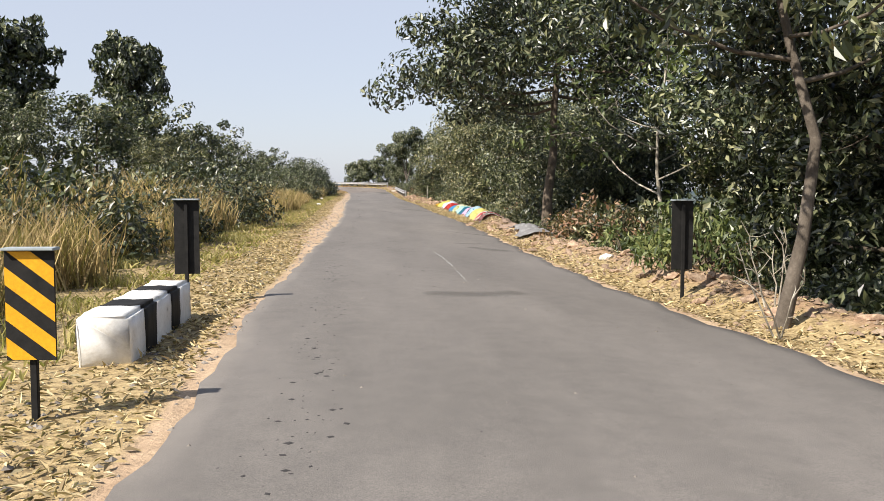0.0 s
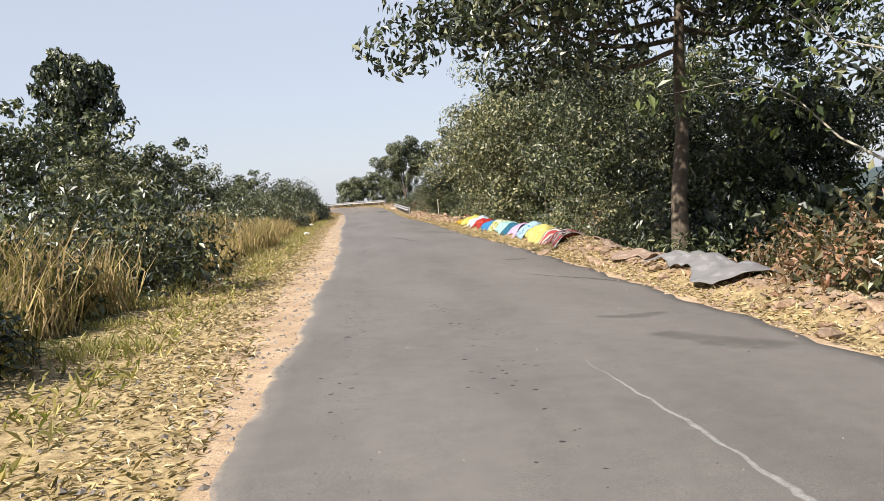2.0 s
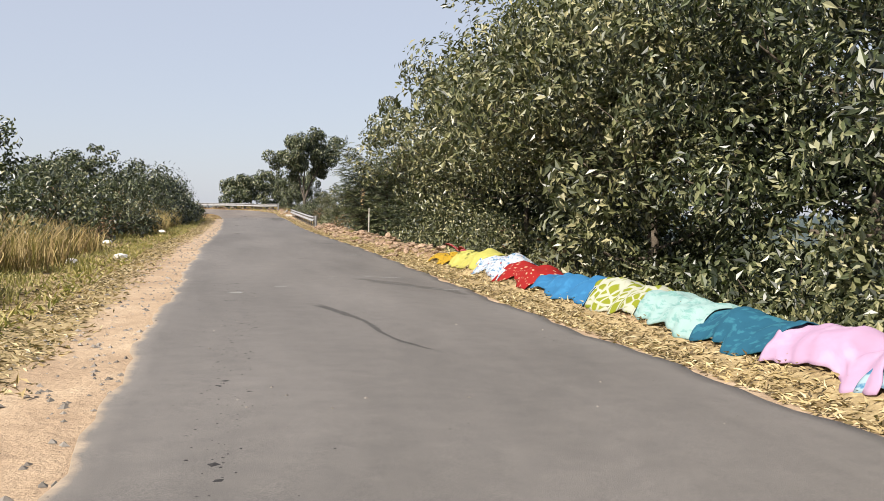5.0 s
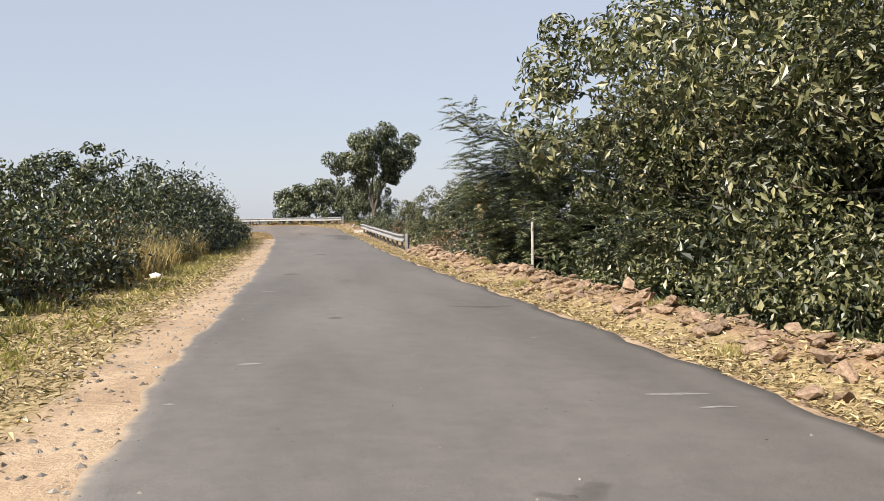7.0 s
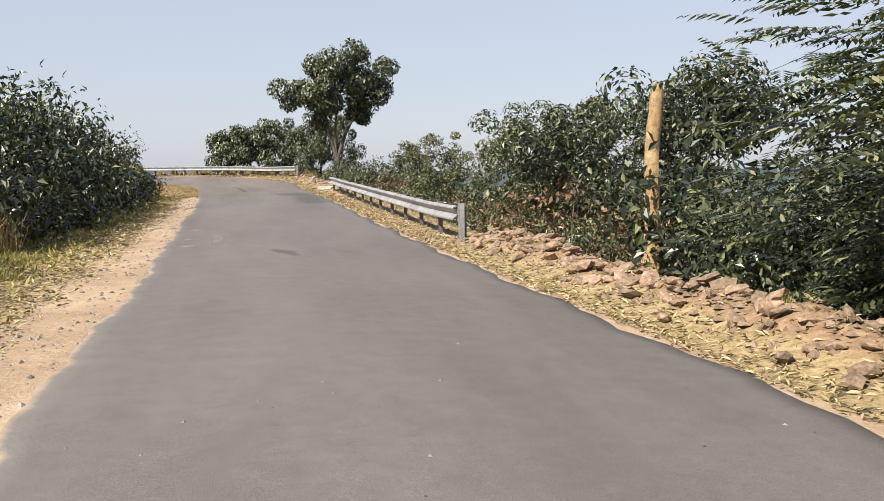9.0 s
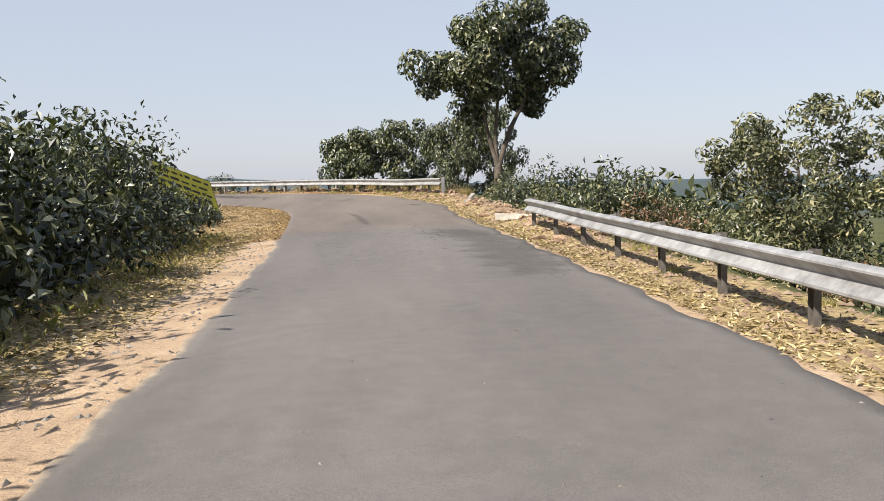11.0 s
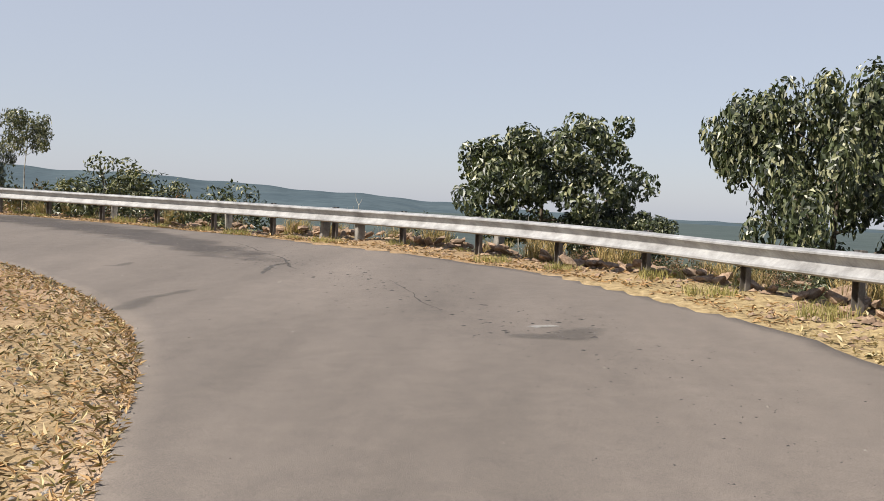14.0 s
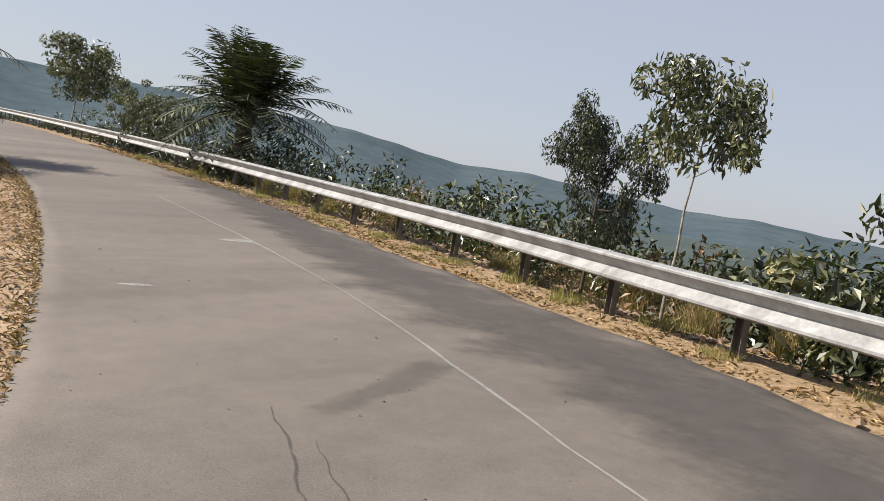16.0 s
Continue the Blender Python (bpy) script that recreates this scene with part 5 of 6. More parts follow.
for k, (name, label, s0, s1, kind, a, b, sc, c) in enumerate(CLOTHS):
    cloth(name, label, s0, s1, cloth_mat(name, kind, a, b, sc, c), 50 + k, lift=0.05 if k == len(CLOTHS) - 1 else 0.13)
maroon = cloth_mat("maroon_cloth", "stripes", (0.17, 0.015, 0.018), (0.30, 0.09, 0.08), 3)
cloth("maroon_cloth", "dark red cloth spread on the stones behind the yellow one", 53.4, 55.6, maroon, 91, 1.0, 1.9, 0.0, 0.2)
brown = cloth_mat("brown_sackcloth", "noise", (0.21, 0.15, 0.115), (0.28, 0.21, 0.165), 4)
cloth("brown_sackcloth", "dusty brown sackcloth lying over the stone bank", 24.2, 26.8, brown, 92, 0.55, 1.7, 0.0, 0.09)
cloth("brown_sackcloth", "dusty brown sackcloth lying over the stone bank", 27.6, 29.6, brown, 93, 0.8, 1.7, 0.0, 0.07)
tarp_mat = cloth_mat("grey_tarp", "noise", (0.155, 0.15, 0.15), (0.20, 0.195, 0.195), 3)
cloth("grey_tarpaulin", "grey tarpaulin lying over the stone bank", 20.4, 24.1, tarp_mat, 90, 0.42, 1.7, 0.0, 0.12)["category"] = "tarpaulin"

# ---- dead trunk, posts, board, slabs ----
def dead_trunk(x, y, height):
    r = np.random.default_rng(5)
    z = np.linspace(-0.3, height, 16)
    w = 0.14 + 0.05 * np.exp(-z * 1.5) - 0.01 * z
    w[-1] *= 0.6
    v, f = tube(np.stack([0.03 * z + 0.03 * np.sin(z * 2.2), 0.02 * np.sin(z * 3), z], 1), w, 11)
    v = v + r.normal(0, 0.012, v.shape)
    ob = new("dead_trunk", mesh_from("dead_trunk", *merge([(v, f)]), STUMP, True))
    ob.matrix_basis = Matrix.Translation((x, y, on_land(x, y)))
    return tagged(ob, "bare broken tree trunk with peeling yellow-brown wood", "tree trunk")


dead_trunk(6.62, 85.5, 3.45)


def stake(x, y, height, width, material, name, label, category, lean=0.0):
    bm = bmesh.new()
    box(bm, -width / 2, width / 2, -width / 2, width / 2, -0.4, height, 0.008)
    ob = part(name, bm, material, None)
    ob.matrix_basis = Matrix.Translation((x, y, on_land(x, y))) @ Matrix.Rotation(radians(lean), 4, "Y")
    return tagged(ob, label, category)


stake(5.2, 71.8, 1.15, 0.05, CONCRETE, "marker_post", "thin whitish marker post behind the stone bank", "post", 1)


def rock_mesh(key, seed, material, flat=0.6, rough=0.22):
    r = np.random.default_rng(seed)
    bm = bmesh.new()
    bmesh.ops.create_icosphere(bm, subdivisions=1, radius=0.5)
    for v in bm.verts:
        v.co = Vector(v.co * (1 + r.uniform(-rough, rough)))
        v.co.x *= 1.25
        v.co.z *= flat
    for f in bm.faces:
        f.smooth = False
    me = bpy.data.meshes.new(key)
    bm.to_mesh(me)
    bm.free()
    me.materials.append(material)
    return me


ROCKS = [rock_mesh("stone", 100 + k, STONE, 0.5 + 0.06 * (k % 4), 0.2 + 0.03 * (k % 3)) for k in range(9)]
PALE_ROCKS = [rock_mesh("pale_stone", 200 + k, WHITE_STONE, 0.55) for k in range(3)]


def loose_stone(x, y, size, material_k, label, turn=0.0):
    ob = new("stone", PALE_ROCKS[material_k])
    ob.matrix_basis = Matrix.Translation((x, y, on_land(x, y) + 0.18 * size)) @ Matrix.Rotation(turn, 4, "Z") @ Matrix.Diagonal((size, size, size, 1))
    return tagged(ob, label, "stone")


for k, (x, y, size) in enumerate(((-2.98, 54.7, 0.34), (-3.7, 52.6, 0.3), (-3.7, 74.5, 0.3), (-4.2, 61.5, 0.28), (4.75, 12.8, 0.3))):
    loose_stone(x, y, size, k % 3, "pale whitish stone lying on the verge", k)


OLD_CONCRETE = rough_mat("old_concrete", [(0.3, (0.12, 0.11, 0.095)), (0.55, (0.22, 0.205, 0.18)), (0.8, (0.33, 0.31, 0.28))], 4, 0.92, 50, 0.7, 0.01)


def slab(name, label, at, size, material):
    bm = bmesh.new()
    box(bm, -size[0] / 2, size[0] / 2, -size[1] / 2, size[1] / 2, 0, size[2])
    bmesh.ops.subdivide_edges(bm, edges=bm.edges, cuts=4, use_grid_fill=True)
    for v in bm.verts:
        v.co += Vector((noise.noise(v.co * 4), noise.noise(v.co * 4 + Vector((3, 1, 2))), noise.noise(v.co * 5 + Vector((9, 9, 1))))) * 0.03
    ob = part(name, bm, material, None)
    ob.matrix_basis = at
    return tagged(ob, label, "slab")


p = spot(116.4, 4.5)
slab("concrete_slab", "pale broken concrete beam lying on the rubble", Matrix.Translation((p.x, p.y, p.z - 0.06)) @ pose(0, 0, 0, 0, 3, -12), (1.15, 0.2, 0.17), CONCRETE)
p = spot(125.5, 5.6)
slab("stone_slab", "pale stone slab leaning in the rubble", Matrix.Translation((p.x, p.y, p.z)) @ pose(0, 0, 0, 0, -42, 20), (0.75, 0.3, 0.08), OLD_CONCRETE)


DARK_SLAB = rough_mat("dark_concrete", [(0.3, (0.03, 0.028, 0.025)), (0.6, (0.07, 0.065, 0.058)), (0.8, (0.14, 0.13, 0.115))], 3, 0.92, 50, 0.6, 0.008)


def sign_board(at):
    """A painted slab leaning back in the grass, its lettering too worn to read."""
    root = thing("sign_board", "yellow slab sign, darkened as in shade, with worn dark lettering", "sign board", at)
    bm = bmesh.new()
    box(bm, -1.35, 1.35, 0, 0.36, -0.7, 1.19, 0.02)
    part("slab", bm, DARK_SLAB, root, "dark concrete slab")
    bm = bmesh.new()
    box(bm, -1.30, 1.30, -0.008, -0.003, -0.32, 1.13)
    face = part("painted_face", bm, BOARD_PAINT, root, "yellow painted face, darkened as in shade")
    r = np.random.default_rng(3)
    for row in range(4):
        x = -1.15
        while x < 1.05:
            w = r.uniform(0.08, 0.42)
            bm = bmesh.new()
            box(bm, x, min(x + w, 1.15), -0.012, -0.0085, 0.86 - row * 0.30, 0.86 - row * 0.30 + r.uniform(0.07, 0.15))
            part("letter_bar", bm, BLACK_PAINT, face, "dark bar of worn lettering")
            x += w + r.uniform(0.04, 0.16)
    return root


corner, run, fall = Vector((-5.66, 126.6, 2.31)), Vector((-1.08, -1.2, 0.55)).normalized(), Vector((0.45, -0.75, -1.05)).normalized()
lean_ = fall.dot(run)
run, fall = (run - fall * lean_ * 0.55).normalized(), (fall - run * lean_ * 0.45).normalized()
fall = (fall - run * fall.dot(run)).normalized()
back = (-fall).cross(-run)
o = corner + run * 1.35 + fall * 1.15
sign_board(Matrix(((-run.x, back.x, -fall.x, o.x), (-run.y, back.y, -fall.y, o.y), (-run.z, back.z, -fall.z, o.z), (0, 0, 0, 1))))


def old_post(x, y, height, turn, lean):
    bm = bmesh.new()
    box(bm, -0.09, 0.09, -0.07, 0.07, -0.5, height, 0.012)
    bmesh.ops.subdivide_edges(bm, edges=bm.edges, cuts=2, use_grid_fill=True)
    for v in bm.verts:
        v.co += Vector((noise.noise(v.co * 6), noise.noise(v.co * 6 + Vector((3, 1, 2))), noise.noise(v.co * 6 + Vector((9, 9, 1))))) * 0.02
    ob = part("kerb_post", bm, OLD_CONCRETE, None)
    ob.matrix_basis = Matrix.Translation((x, y, on_land(x, y))) @ pose(0, 0, 0, 0, lean, turn)
    return tagged(ob, "old pale concrete post behind the guard rail", "post", "old posts behind the rail")


for x, y, h, turn, lean in ((-5.34, 145.15, 0.5, 35, 4), (-4.4, 144.2, 0.42, 40, -3), (2.75, 136.1, 0.45, 60, 3), (-1.5, 142.75, 0.42, 45, 2), (-8.2, 147.6, 0.4, 30, -4), (-12.0, 149.6, 0.4, 25, 3)):
    old_post(x, y, h, turn, lean)


def dry_stalk(x, y, height, count, seed, label, lean=(0, 0)):
    """Bare leafless twigs rising from one root."""
    rr = np.random.default_rng(seed)
    pieces = []
    for k in range(count):
        h = height * rr.uniform(0.55, 1.0)
        w = np.array([lean[0] + rr.normal(0, 0.22), lean[1] + rr.normal(0, 0.22), 1.0])
        q = np.linspace(0, 1, 6)[:, None]
        path = np.array([rr.normal(0, 0.08), rr.normal(0, 0.08), -0.1]) + w * h * q + rr.normal(0, 0.03, (6, 3)) * q
        pieces.append(tube(path, np.linspace(0.013, 0.004, 6), 5))
        for j in (2, 3, 4):
            e = path[j] + rr.normal(0, 1, 3) * (0.16, 0.16, 0.10) * height * 0.6 + (0, 0, 0.1 * height)
            pieces.append(tube(np.stack([path[j], (path[j] + e) / 2 + rr.normal(0, 0.02, 3), e]), [0.006, 0.005, 0.003], 4))
    ob = new("dry_stalk", mesh_from("dry_stalk", *merge(pieces), PALE_BARK, True))
    ob.matrix_basis = Matrix.Translation((x, y, on_land(x, y)))
    return tagged(ob, label, "dry plant")


TWIG = "bare dry stalks behind the guard rail"
dry_stalk(-5.0, 146.35, 1.25, 5, 1, TWIG)
dry_stalk(-4.1, 145.9, 0.9, 4, 2, TWIG)
dry_stalk(-4.6, 148.2, 1.3, 5, 3, TWIG)
dry_stalk(-0.8, 146.0, 2.0, 11, 4, TWIG)
dry_stalk(0.6, 145.0, 1.9, 11, 5, TWIG)
dry_stalk(4.25, 4.0, 1.15, 3, 6, "bare dry stick leaning at the roadside", (-0.45, -0.2))
dry_stalk(5.0, 5.6, 1.3, 4, 7, "bare dry twigs under the roadside trees")

# ---- marks on the road ----
def streak(name, label, points, widths, material, seed, lift=0.004):
    """A thin irregular mark lying on the asphalt, through points given by way along and offset."""
    r = np.random.default_rng(seed)
    pts_ = np.array(points, float)
    t = np.r_[0, np.cumsum(np.hypot(*np.diff(pts_, axis=0).T))]
    q = np.arange(0, t[-1] + 1e-6, max(0.08, t[-1] / 60))
    c = np.c_[np.interp(q, t, pts_[:, 0]), np.interp(q, t, pts_[:, 1])]
    c += np.c_[np.convolve(r.normal(0, 0.018, len(q)), np.ones(3) / 3, "same"), np.convolve(r.normal(0, 0.018, len(q)), np.ones(3) / 3, "same")]
    w = 1.5 * np.interp(q, np.linspace(0, t[-1], len(widths)), widths) * (1 + 0.35 * np.sin(q * 5 + seed) * r.uniform(0.2, 1, len(q)))
    g = np.gradient(c, axis=0)
    g /= np.linalg.norm(g, axis=1)[:, None] + 1e-9
    nrm = np.c_[-g[:, 1], g[:, 0]]
    v = []
    for i in range(len(q)):
        for k in np.linspace(-0.5, 0.5, 5):
            s, d = c[i] + nrm[i] * w[i] * k
            lo, hi = float(spline(LEFT, s)), float(spline(RIGHT, s))
            u = (d - lo) / (hi - lo)
            i0 = int(np.clip(np.searchsorted(SS, s), 1, len(SS) - 1))
            x, y = CX[i0] + TX[i0] * (s - SS[i0]) + TY[i0] * d, CY[i0] + TY[i0] * (s - SS[i0]) - TX[i0] * d
            v.append((x, y, float(line_z(s, d)) + 0.012 + 0.03 * (1 - (2 * u - 1) ** 2) + lift))
    k = np.arange(len(v)).reshape(len(q), 5)
    me = mesh_from(name, v, np.stack([k[:-1, :-1], k[1:, :-1], k[1:, 1:], k[:-1, 1:]], -1).reshape(-1, 4), material, True)
    core = np.minimum(np.array([0, 0.7, 1, 0.7, 0])[None] * 1.0, np.minimum(np.arange(len(q)), np.arange(len(q))[::-1])[:, None] / max(1, len(q) * 0.12))
    me.attributes.new("core", "FLOAT", "POINT").data.foreach_set("value", np.clip(core, 0, 1).astype(np.float32).ravel())
    return tagged(new(name, me), label, "road mark", "", "structure")


T, W, D = "dark tar streak on the asphalt", "worn pale line on the asphalt", "dark worn patch of asphalt"
streak("tar_streak", T, [(44.9, 0.75), (44.3, 0.95), (43.06, 1.27), (42.0, 1.35), (41.4, 1.41), (40.86, 1.61), (40.4, 1.8)], [0.2, 0.12, 0.07, 0.055, 0.05], TAR, 1)
streak("dark_patch", D, [(49.6, 1.9), (48.8, 2.4), (48.1, 2.85), (47.5, 3.3), (46.4, 3.6)], [0.2, 0.5, 0.4, 0.3, 0.2], DAMP, 2)
streak("tar_streak", T, [(25.7, 2.7), (24.7, 3.2), (23.75, 3.78), (22.9, 4.1)], [0.03, 0.08, 0.10, 0.16], TAR, 3)
streak("dark_patch", D, [(125.0, 0.62), (124.2, 0.74), (123.2, 0.82), (121.7, 0.75), (120.1, 0.64), (118.8, 0.6), (117.6, 0.58)], [0.08, 0.14, 0.24, 0.22, 0.24, 0.22, 0.12], DAMP, 4)
streak("dark_patch", D, [(136.4, -0.7), (136.8, -0.4), (137.3, -0.1), (137.7, 0.72)], [0.3, 0.28, 0.22, 0.1], DAMP, 5)
streak("tar_streak", T, [(138.5, 1.9), (139.4, 2.5), (139.6, 3.05)], [0.03, 0.12, 0.05], TAR, 6)
streak("dark_patch", D, [(149.3, 0.51), (150.0, 1.19), (150.7, 1.76)], [0.14, 0.3, 0.2], DAMP, 7)
streak("pale_line", W, [(166, 0.94), (159.7, 1.28), (153.4, 1.72), (150.5, 1.76), (148.9, 1.86), (147, 2.07), (145.1, 2.2), (143.4, 2.34), (141, 2.5)], [0.012, 0.02, 0.028, 0.04, 0.012, 0.04, 0.01, 0.032, 0.008], WORN_WHITE, 8)
streak("crack", "fine dark crack in the asphalt", [(149.6, 0.33), (148.9, 0.36), (148.2, 0.35), (147.4, 0.4)], [0.008, 0.018, 0.012, 0.006], TAR, 9)
streak("crack", "fine dark crack in the asphalt", [(149.0, 0.5), (148.3, 0.52), (147.6, 0.55)], [0.006, 0.01, 0.005], TAR, 10)
streak("pale_patch", "pale worn patch of asphalt", [(91.0, -0.62), (90.0, -0.58), (89.0, -0.56)], [0.14, 0.24, 0.2], PALE_PATCH, 11)
streak("dark_patch", D, [(87.6, 0.33), (87.1, 0.6), (86.2, 0.78)], [0.12, 0.32, 0.12], DAMP, 12)
streak("pale_line", W, [(16.6, 1.85), (15.4, 1.88), (14.4, 1.92), (13.2, 1.935), (12.2, 1.94), (11.4, 1.92)], [0.006, 0.012, 0.035, 0.035, 0.045, 0.02], WORN_WHITE, 13)
streak("pale_line", W, [(11.2, 1.92), (10.2, 1.9), (8.9, 1.87)], [0.008, 0.026, 0.008], WORN_WHITE, 14)
for k, (s, d, n, w) in enumerate(((49.9, 2.1, 1.0, 0.14), (47.6, 3.0, 0.7, 0.12), (57.5, 2.9, 0.4, 0.08), (49.4, 1.4, 0.3, 0.2), (92.4, -1.3, 0.35, 0.14), (90.1, -1.3, 0.3, 0.16), (88.5, -1.25, 0.35, 0.16), (58.0, 2.7, 0.7, 0.10), (60.0, -0.65, 0.35, 0.12), (58.2, -1.1, 0.2, 0.1), (46.3, -0.45, 0.35, 0.3), (156.8, 1.0, 0.6, 0.3), (153.1, -0.5, 0.4, 0.12), (7.2, 2.0, 0.3, 0.06), (10.2, 1.6, 0.3, 0.05), (61.5, 2.6, 0.3, 0.05), (69, -0.9, 0.4, 0.1), (47.4, 0.3, 0.35, 0.1), (28, -0.6, 0.5, 0.05), (133.5, 2.9, 0.4, 0.06))):
    streak("pale_patch", "small scuffed pale mark on the asphalt", [(s, d), (s + 0.03, d + n * 0.5), (s, d + n)], [w * 0.4, w, w * 0.4], WORN_WHITE, 20 + k)
for k, (s, d, n, w) in enumerate(((65.5, 2.2, 1.3, 0.3), (64, 0.4, 0.1, 0.25), (55.6, 1.1, 0.5, 0.2), (19, 2.6, 1.0, 0.3), (7.6, 1.0, 1.6, 0.7), (29.5, 3.0, 0.6, 0.35), (75, -0.5, 0.3, 0.5), (133.2, 2.5, 1.2, 0.4), (127, 3.4, 1.0, 0.5), (141, 0.3, 0.6, 0.2))):
    streak("dark_patch", D, [(s, d), (s - 0.2, d + n * 0.5), (s + 0.15, d + n)], [w * 0.4, w, w * 0.4], DAMP, 40 + k)

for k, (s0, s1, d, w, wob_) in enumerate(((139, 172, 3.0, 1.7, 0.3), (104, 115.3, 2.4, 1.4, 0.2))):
    streak("dark_lane", "darker band along the asphalt", [(s, d + wob_ * math.sin(s * 0.35 + k)) for s in np.linspace(s0, s1, 30)], [w * 0.5, w * 0.8, w, w * 0.7, w * 0.9, w * 0.4], DAMP if k else LANE, 60 + k, 0.002)
C = "fine dark crack in the asphalt"
streak("crack", C, [(115.2, 1.74), (114.7, 1.68), (114.3, 1.63), (113.9, 1.60), (113.5, 1.60), (113.0, 1.76), (112.4, 1.9)], [0.006, 0.03, 0.012, 0.035, 0.01, 0.03, 0.01], TAR, 71)
streak("crack", C, [(143.5, 4.0), (142.4, 3.75), (141.3, 3.4), (141.1, 3.9), (141.2, 4.7)], [0.01, 0.02, 0.035, 0.02, 0.01], TAR, 72)
streak("crack", C, [(141.2, 3.3), (140.1, 3.15), (139.4, 2.8), (138.8, 2.6)], [0.01, 0.03, 0.06, 0.03], TAR, 73)
streak("dark_patch", D, [(17.6, 2.9), (16.8, 3.3), (16.2, 3.75)], [0.2, 0.6, 0.3], DAMP, 77)
streak("crack", C, [(137.2, 3.2), (136.4, 3.0), (135.3, 2.6), (134.4, 2.5)], [0.005, 0.014, 0.02, 0.006], TAR, 74)
streak("crack", C, [(115.7, -1.4), (115.62, 0.0), (115.66, 1.6), (115.6, 3.2)], [0.012, 0.03, 0.015, 0.03], TAR, 75)

# ---- scattered small stuff ----
def scatter(name, label, places, size, material, seed, tall=0.5):
    """Small loose bits: squashed five-sided pebbles joined into one mesh."""
    r = np.random.default_rng(seed)
    n = len(places)
    a = r.uniform(0, 6.283, n)
    sz = size * r.uniform(0.4, 1.5, n)
    c, s_ = np.cos(a) * sz, np.sin(a) * sz
    st = r.uniform(0.5, 1.0, n)
    z0 = np.zeros(n)
    vv = np.stack([np.stack([c, s_, z0], 1), np.stack([-s_ * st, c * st, z0], 1), np.stack([-c, -s_, z0], 1), np.stack([s_ * st, -c * st, z0], 1), np.stack([c * 0.2, s_ * 0.2, sz * tall], 1)], 1)
    v = (places[:, None] + vv).reshape(-1, 3)
    k = np.arange(n)[:, None] * 5
    f = np.concatenate([k + (0, 1, 4), k + (1, 2, 4), k + (2, 3, 4), k + (3, 0, 4)])
    return tagged(new(name, mesh_from(name, v, f, material)), label, "debris", "", "stuff")


def at_way(s, d, lift):
    i = np.clip(np.searchsorted(SS, s), 1, len(SS) - 1)
    u = s - SS[i]
    return CX[i] + TX[i] * u + TY[i] * d, CY[i] + TY[i] * u - TX[i] * d


def on_road(s, d):
    x, y = at_way(s, d, 0)
    lo, hi = spline(LEFT, s), spline(RIGHT, s)
    u = (d - lo) / (hi - lo)
    return np.stack([x, y, line_z(s, d) + 0.010 + 0.03 * (1 - (2 * u - 1) ** 2)], 1)


def on_verge(s, d, lift=0.0):
    x, y = at_way(s, d, 0)
    return np.stack([x, y, land(x, y) + lift], 1)


r = np.random.default_rng(77)
s1, d1 = r.uniform(-4, 48, 900), r.normal(-0.25, 0.14, 900)
s2, d2 = r.uniform(104, SEAM, 1500), r.uniform(-1.0, 3.2, 1500)
s3, d3 = r.uniform(118, 146, 1500), r.normal(3.2, 0.8, 1500)
s4, d4 = r.uniform(-5, 160, 1400), r.uniform(-1.2, 3.4, 1400)
sa, da = np.r_[r.uniform(-4, 48, 330), r.uniform(107, SEAM, 620), r.uniform(132, 143, 260)], np.r_[r.normal(-0.23, 0.13, 330), r.uniform(-1.0, 3.2, 620), r.normal(2.9, 0.45, 260)]
sa = np.r_[sa, r.uniform(111, 117.5, 260), r.uniform(8, 22, 130)]
da = np.r_[da, 1.72 + r.normal(0, 0.16, 260), 1.15 + r.normal(0, 0.25, 130)]
scatter("asphalt_pit", "dark broken pits in the asphalt", on_road(sa, da), 0.034, PITS, 12, 0.12)
scatter("road_grit", "dark loose grit and pits on the asphalt", on_road(np.r_[s1, s2, s3, s4], np.r_[d1, d2, d3, d4]), 0.013, PITS, 1, 0.3)
s5, d5 = r.uniform(-5, 160, 600), r.uniform(-1.2, 3.4, 600)
scatter("road_gravel", "pale loose gravel on the asphalt", on_road(s5, d5), 0.016, GRIT, 2, 0.6)
s6 = r.uniform(-5, 170, 7000)
scatter("verge_gravel", "reddish gravel and clods on the verge", on_verge(s6, spline(LEFT, s6) - r.uniform(-0.15, 1.5, 7000)), 0.03, GRIT, 3, 0.6)


def litter(name, label, s, d, size, material, seed, lift=0.01, spread=0.9, lean=0.15):
    rr = np.random.default_rng(seed)
    p = on_verge(s, d, lift)
    aim = rr.normal(0, 1, p.shape) * (1, 1, 0.12)
    aim /= np.linalg.norm(aim, axis=1)[:, None]
    aim[:, 2] += lean
    v, f = leaves(rr, p, aim, size, size * 0.26, 0.0, 0.25, False)
    return tagged(new(name, mesh_from(name, v, f, material)), label, "litter", "", "stuff")


n = 54000
s7 = r.uniform(-5, 118, n)
d7 = spline(LEFT, s7) - 0.08 - 0.2 * smooth(11, 29, s7) - np.abs(r.normal(0, 1.25, n)) - 0.75 * smooth(11, 29, s7) * r.uniform(0.2, 1, n)
litter("straw_litter", "dry straw and leaf litter on the verge", s7, d7, 0.10, LITTER, 4)
n = 47000
s8 = np.r_[r.uniform(-1, 132, 36000), r.uniform(128, 185, 11000)]
d8 = spline(RIGHT, s8) + 0.0 + np.abs(r.normal(0, 0.75, n))
s8 = np.r_[s8, r.uniform(27, 60, 12000)]
d8 = np.r_[d8, spline(RIGHT, s8[n:]) + r.uniform(0, 1.4, 12000)]
on_bend = s8 > 133
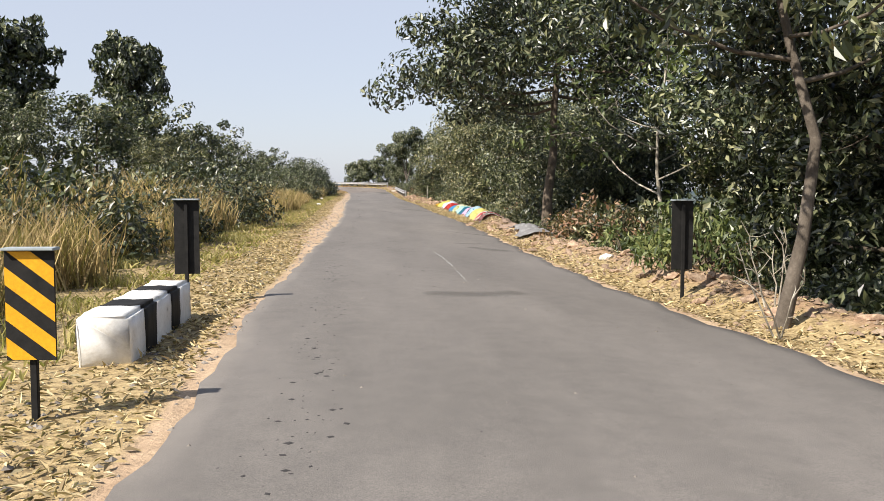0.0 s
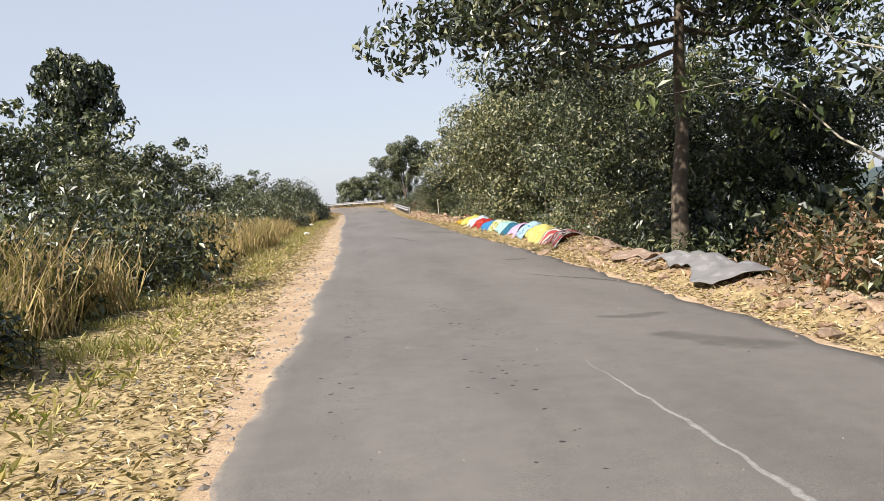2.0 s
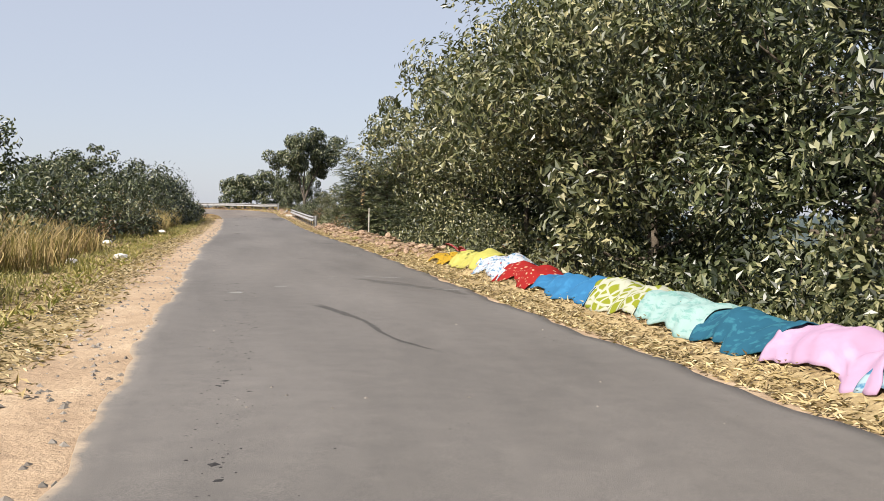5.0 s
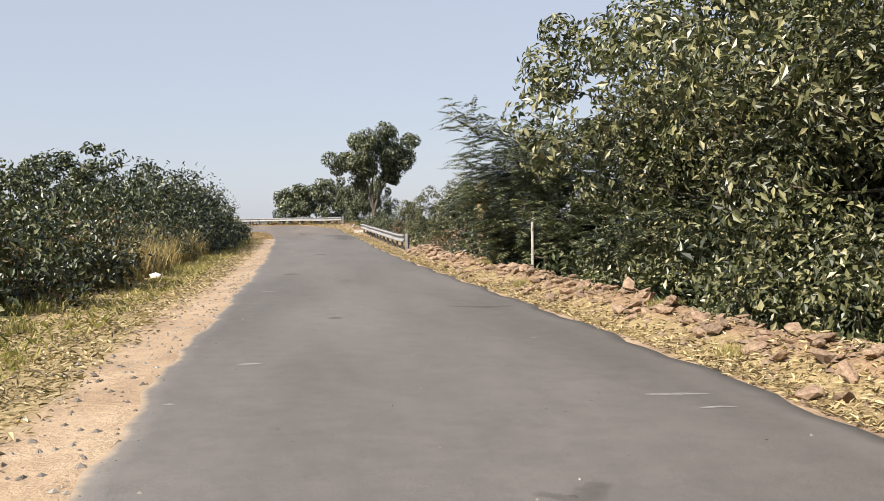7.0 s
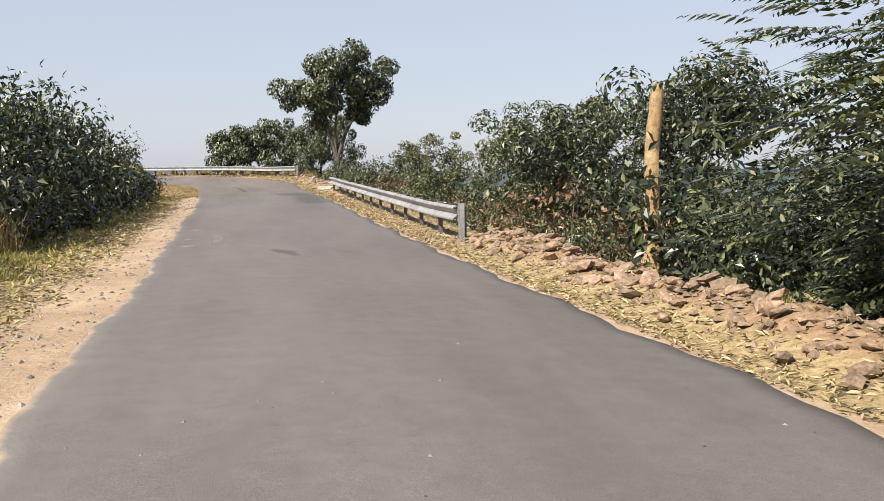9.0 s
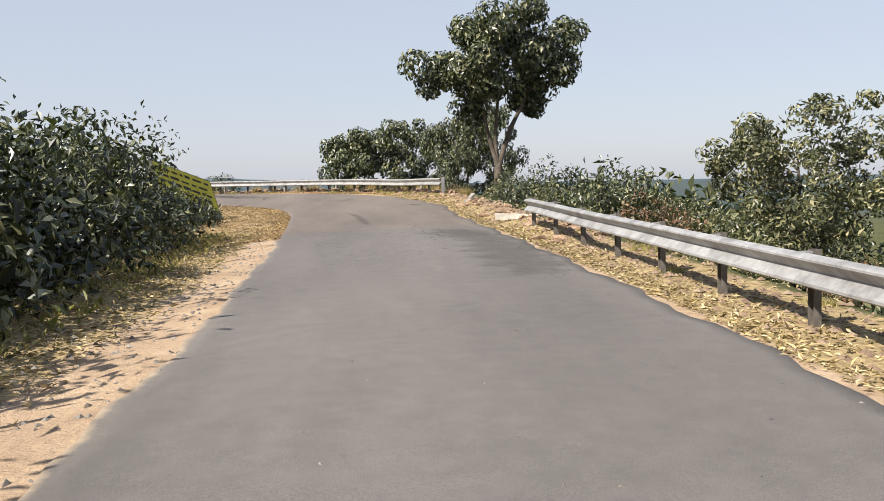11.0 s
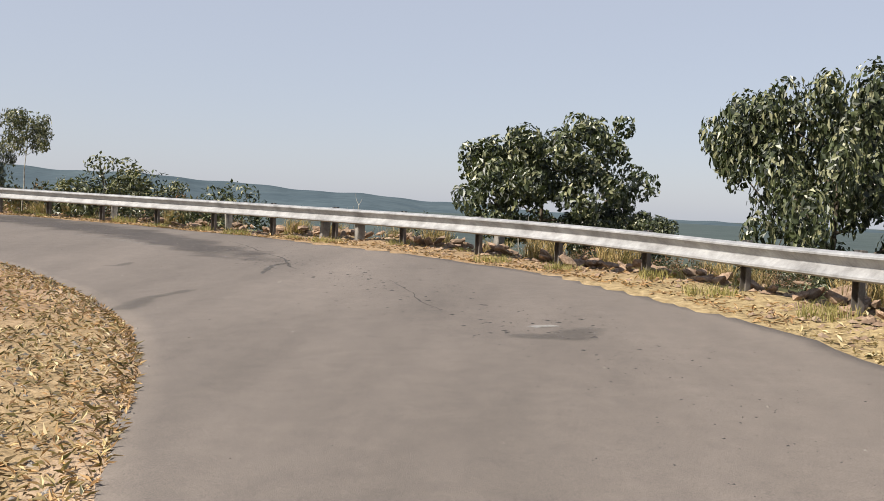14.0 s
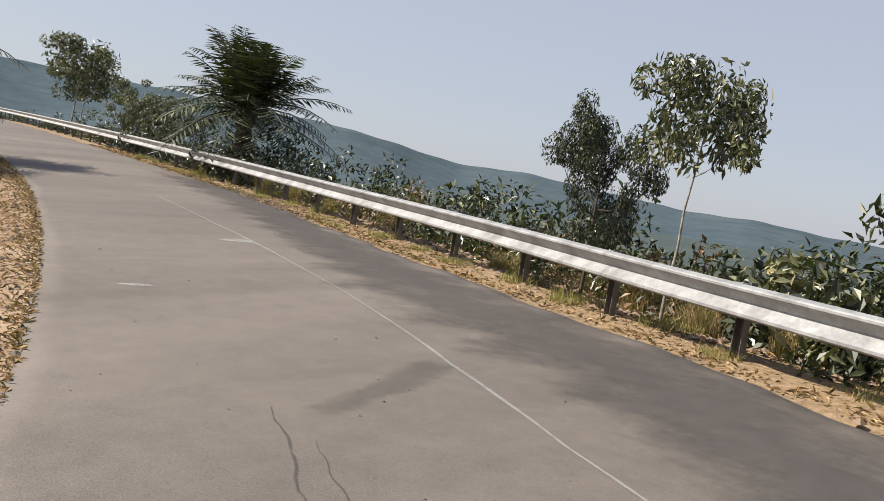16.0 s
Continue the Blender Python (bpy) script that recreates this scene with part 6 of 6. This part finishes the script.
litter("straw_litter", "dry straw and leaf litter along the stone bank", s8[~on_bend], d8[~on_bend], 0.10, LITTER, 5)
litter("leaf_litter", "brown leaves and straw under the guard rail", s8[on_bend], d8[on_bend], 0.10, BROWN_LEAF, 11)
n = 36000
s9 = r.uniform(114, 178, n)
s13 = r.uniform(114, 150, 9000)
litter("dry_grass_litter", "golden dry grass lying on the inside of the bend", s13, spline(LEFT, s13) + 0.02 - r.uniform(0, 1, 9000) ** 1.4 * 4.0, 0.10, LITTER, 13, 0.01, 0.6, 0.5)
litter("leaf_litter", "fallen brown leaves on the inside of the bend", s9, spline(LEFT, s9) + 0.05 - r.uniform(0, 1, n) ** 1.8 * 4.2, 0.075, BROWN_LEAF, 6, 0.01, 0.9, 0.45)
n = 6000
s10 = r.uniform(-3, 118, n)
litter("verge_grass", "short yellow-green grass on the verge", s10, spline(LEFT, s10) - 1.3 - np.abs(r.normal(0, 0.8, n)), 0.16, GRASS, 8, 0.0, 0.5, 1.0)

# ---- stones of the bank and the rubble wall (pieces last) ----
bank = tagged(new("rubble_bank"), "bank of broken reddish stones along the road edge", "stone bank", "", "structure")
wall = tagged(new("rubble_wall"), "low rough wall of reddish stones behind the guard rail", "stone wall", "", "structure")


def stones(parent, count, way, off, size, seed, up=0.0):
    rr = np.random.default_rng(seed)
    s = rr.uniform(*way, count)
    d = spline(CREST, s) + rr.normal(off[0] - 1.35, off[1], count)
    p = on_verge(s, d)
    for i in range(count):
        k = size * rr.uniform(0.55, 1.35)
        ob = new("stone", ROCKS[rr.integers(len(ROCKS))])
        ob.parent = parent
        ob.matrix_basis = Matrix.Translation((*p[i][:2], p[i][2] + 0.06 * k + up * rr.uniform(0, 1))) @ Euler((rr.normal(0, 0.3), rr.normal(0, 0.3), rr.uniform(0, 6.28))).to_matrix().to_4x4() @ Matrix.Diagonal((k, k * rr.uniform(0.6, 1), k * rr.uniform(0.5, 1), 1))


stones(bank, 100, (4, 31), (1.1, 0.32), 0.26, 1)
stacked = tagged(new("rubble_wall"), "low dry-stacked wall of broken reddish stones by the road", "stone wall", "", "structure")
stones(stacked, 300, (55.5, 88.5), (1.15, 0.28), 0.21, 4, 0.07)
stones(bank, 160, (110, 131), (1.5, 0.5), 0.26, 2)
stones(wall, 230, (129, 150), (1.6, 0.2), 0.24, 3, 0.12)
s11 = np.r_[r.uniform(3, 31, 1500), r.uniform(57.5, 134, 3700)]
scatter("rubble", "small broken stones on the bank", on_verge(s11, spline(CREST, s11) + r.normal(-0.15, 0.40, 5200), 0.0), 0.06, STONE, 9, 0.55)
s12 = r.uniform(128, 180, 2500)
scatter("rubble", "small broken stones by the guard rail", on_verge(s12, spline(RIGHT, s12) + r.normal(1.3, 0.35, 2500), 0.0), 0.06, STONE, 10, 0.5)

# ---- low dry growth just behind the guard rail of the bend ----
rr = np.random.default_rng(77)
for (x0, y0), (x1, y1) in (((3.4, 132.4), (1.6, 137.2)), ((1.6, 137.2), (-1.8, 142.0)), ((-1.8, 142.0), (-6.4, 145.7))):
    steps = max(2, int(math.hypot(x1 - x0, y1 - y0) / 1.15))
    for i in range(steps):
        u = (i + rr.uniform(0, 0.7)) / steps
        nx, ny = y1 - y0, x0 - x1
        k = rr.uniform(1.0, 1.9) / math.hypot(nx, ny)
        bush((2, 1, 2, 0)[rr.integers(4)], x0 + (x1 - x0) * u + nx * k, y0 + (y1 - y0) * u + ny * k, rr.uniform(0.2, 0.3) if x0 < 0 else rr.uniform(0.3, 0.45))
for s in np.arange(149.5, 186, 0.95):
    p = spot(s, spline(RIGHT, s) + rr.uniform(1.5, 2.3))
    bush((3, 1, 0, 2)[rr.integers(4)], p.x, p.y, rr.uniform(0.26, 0.42))
# Undergrowth by the sign board; dark leaves stand in for its shadow.
for x, y, sc in ((-5.8, 123.5, 0.55), (-5.7, 121.8, 0.55), (-7.0, 122.0, 0.9), (-7.2, 123.6, 0.75)):
    bush(3, x, y, sc)
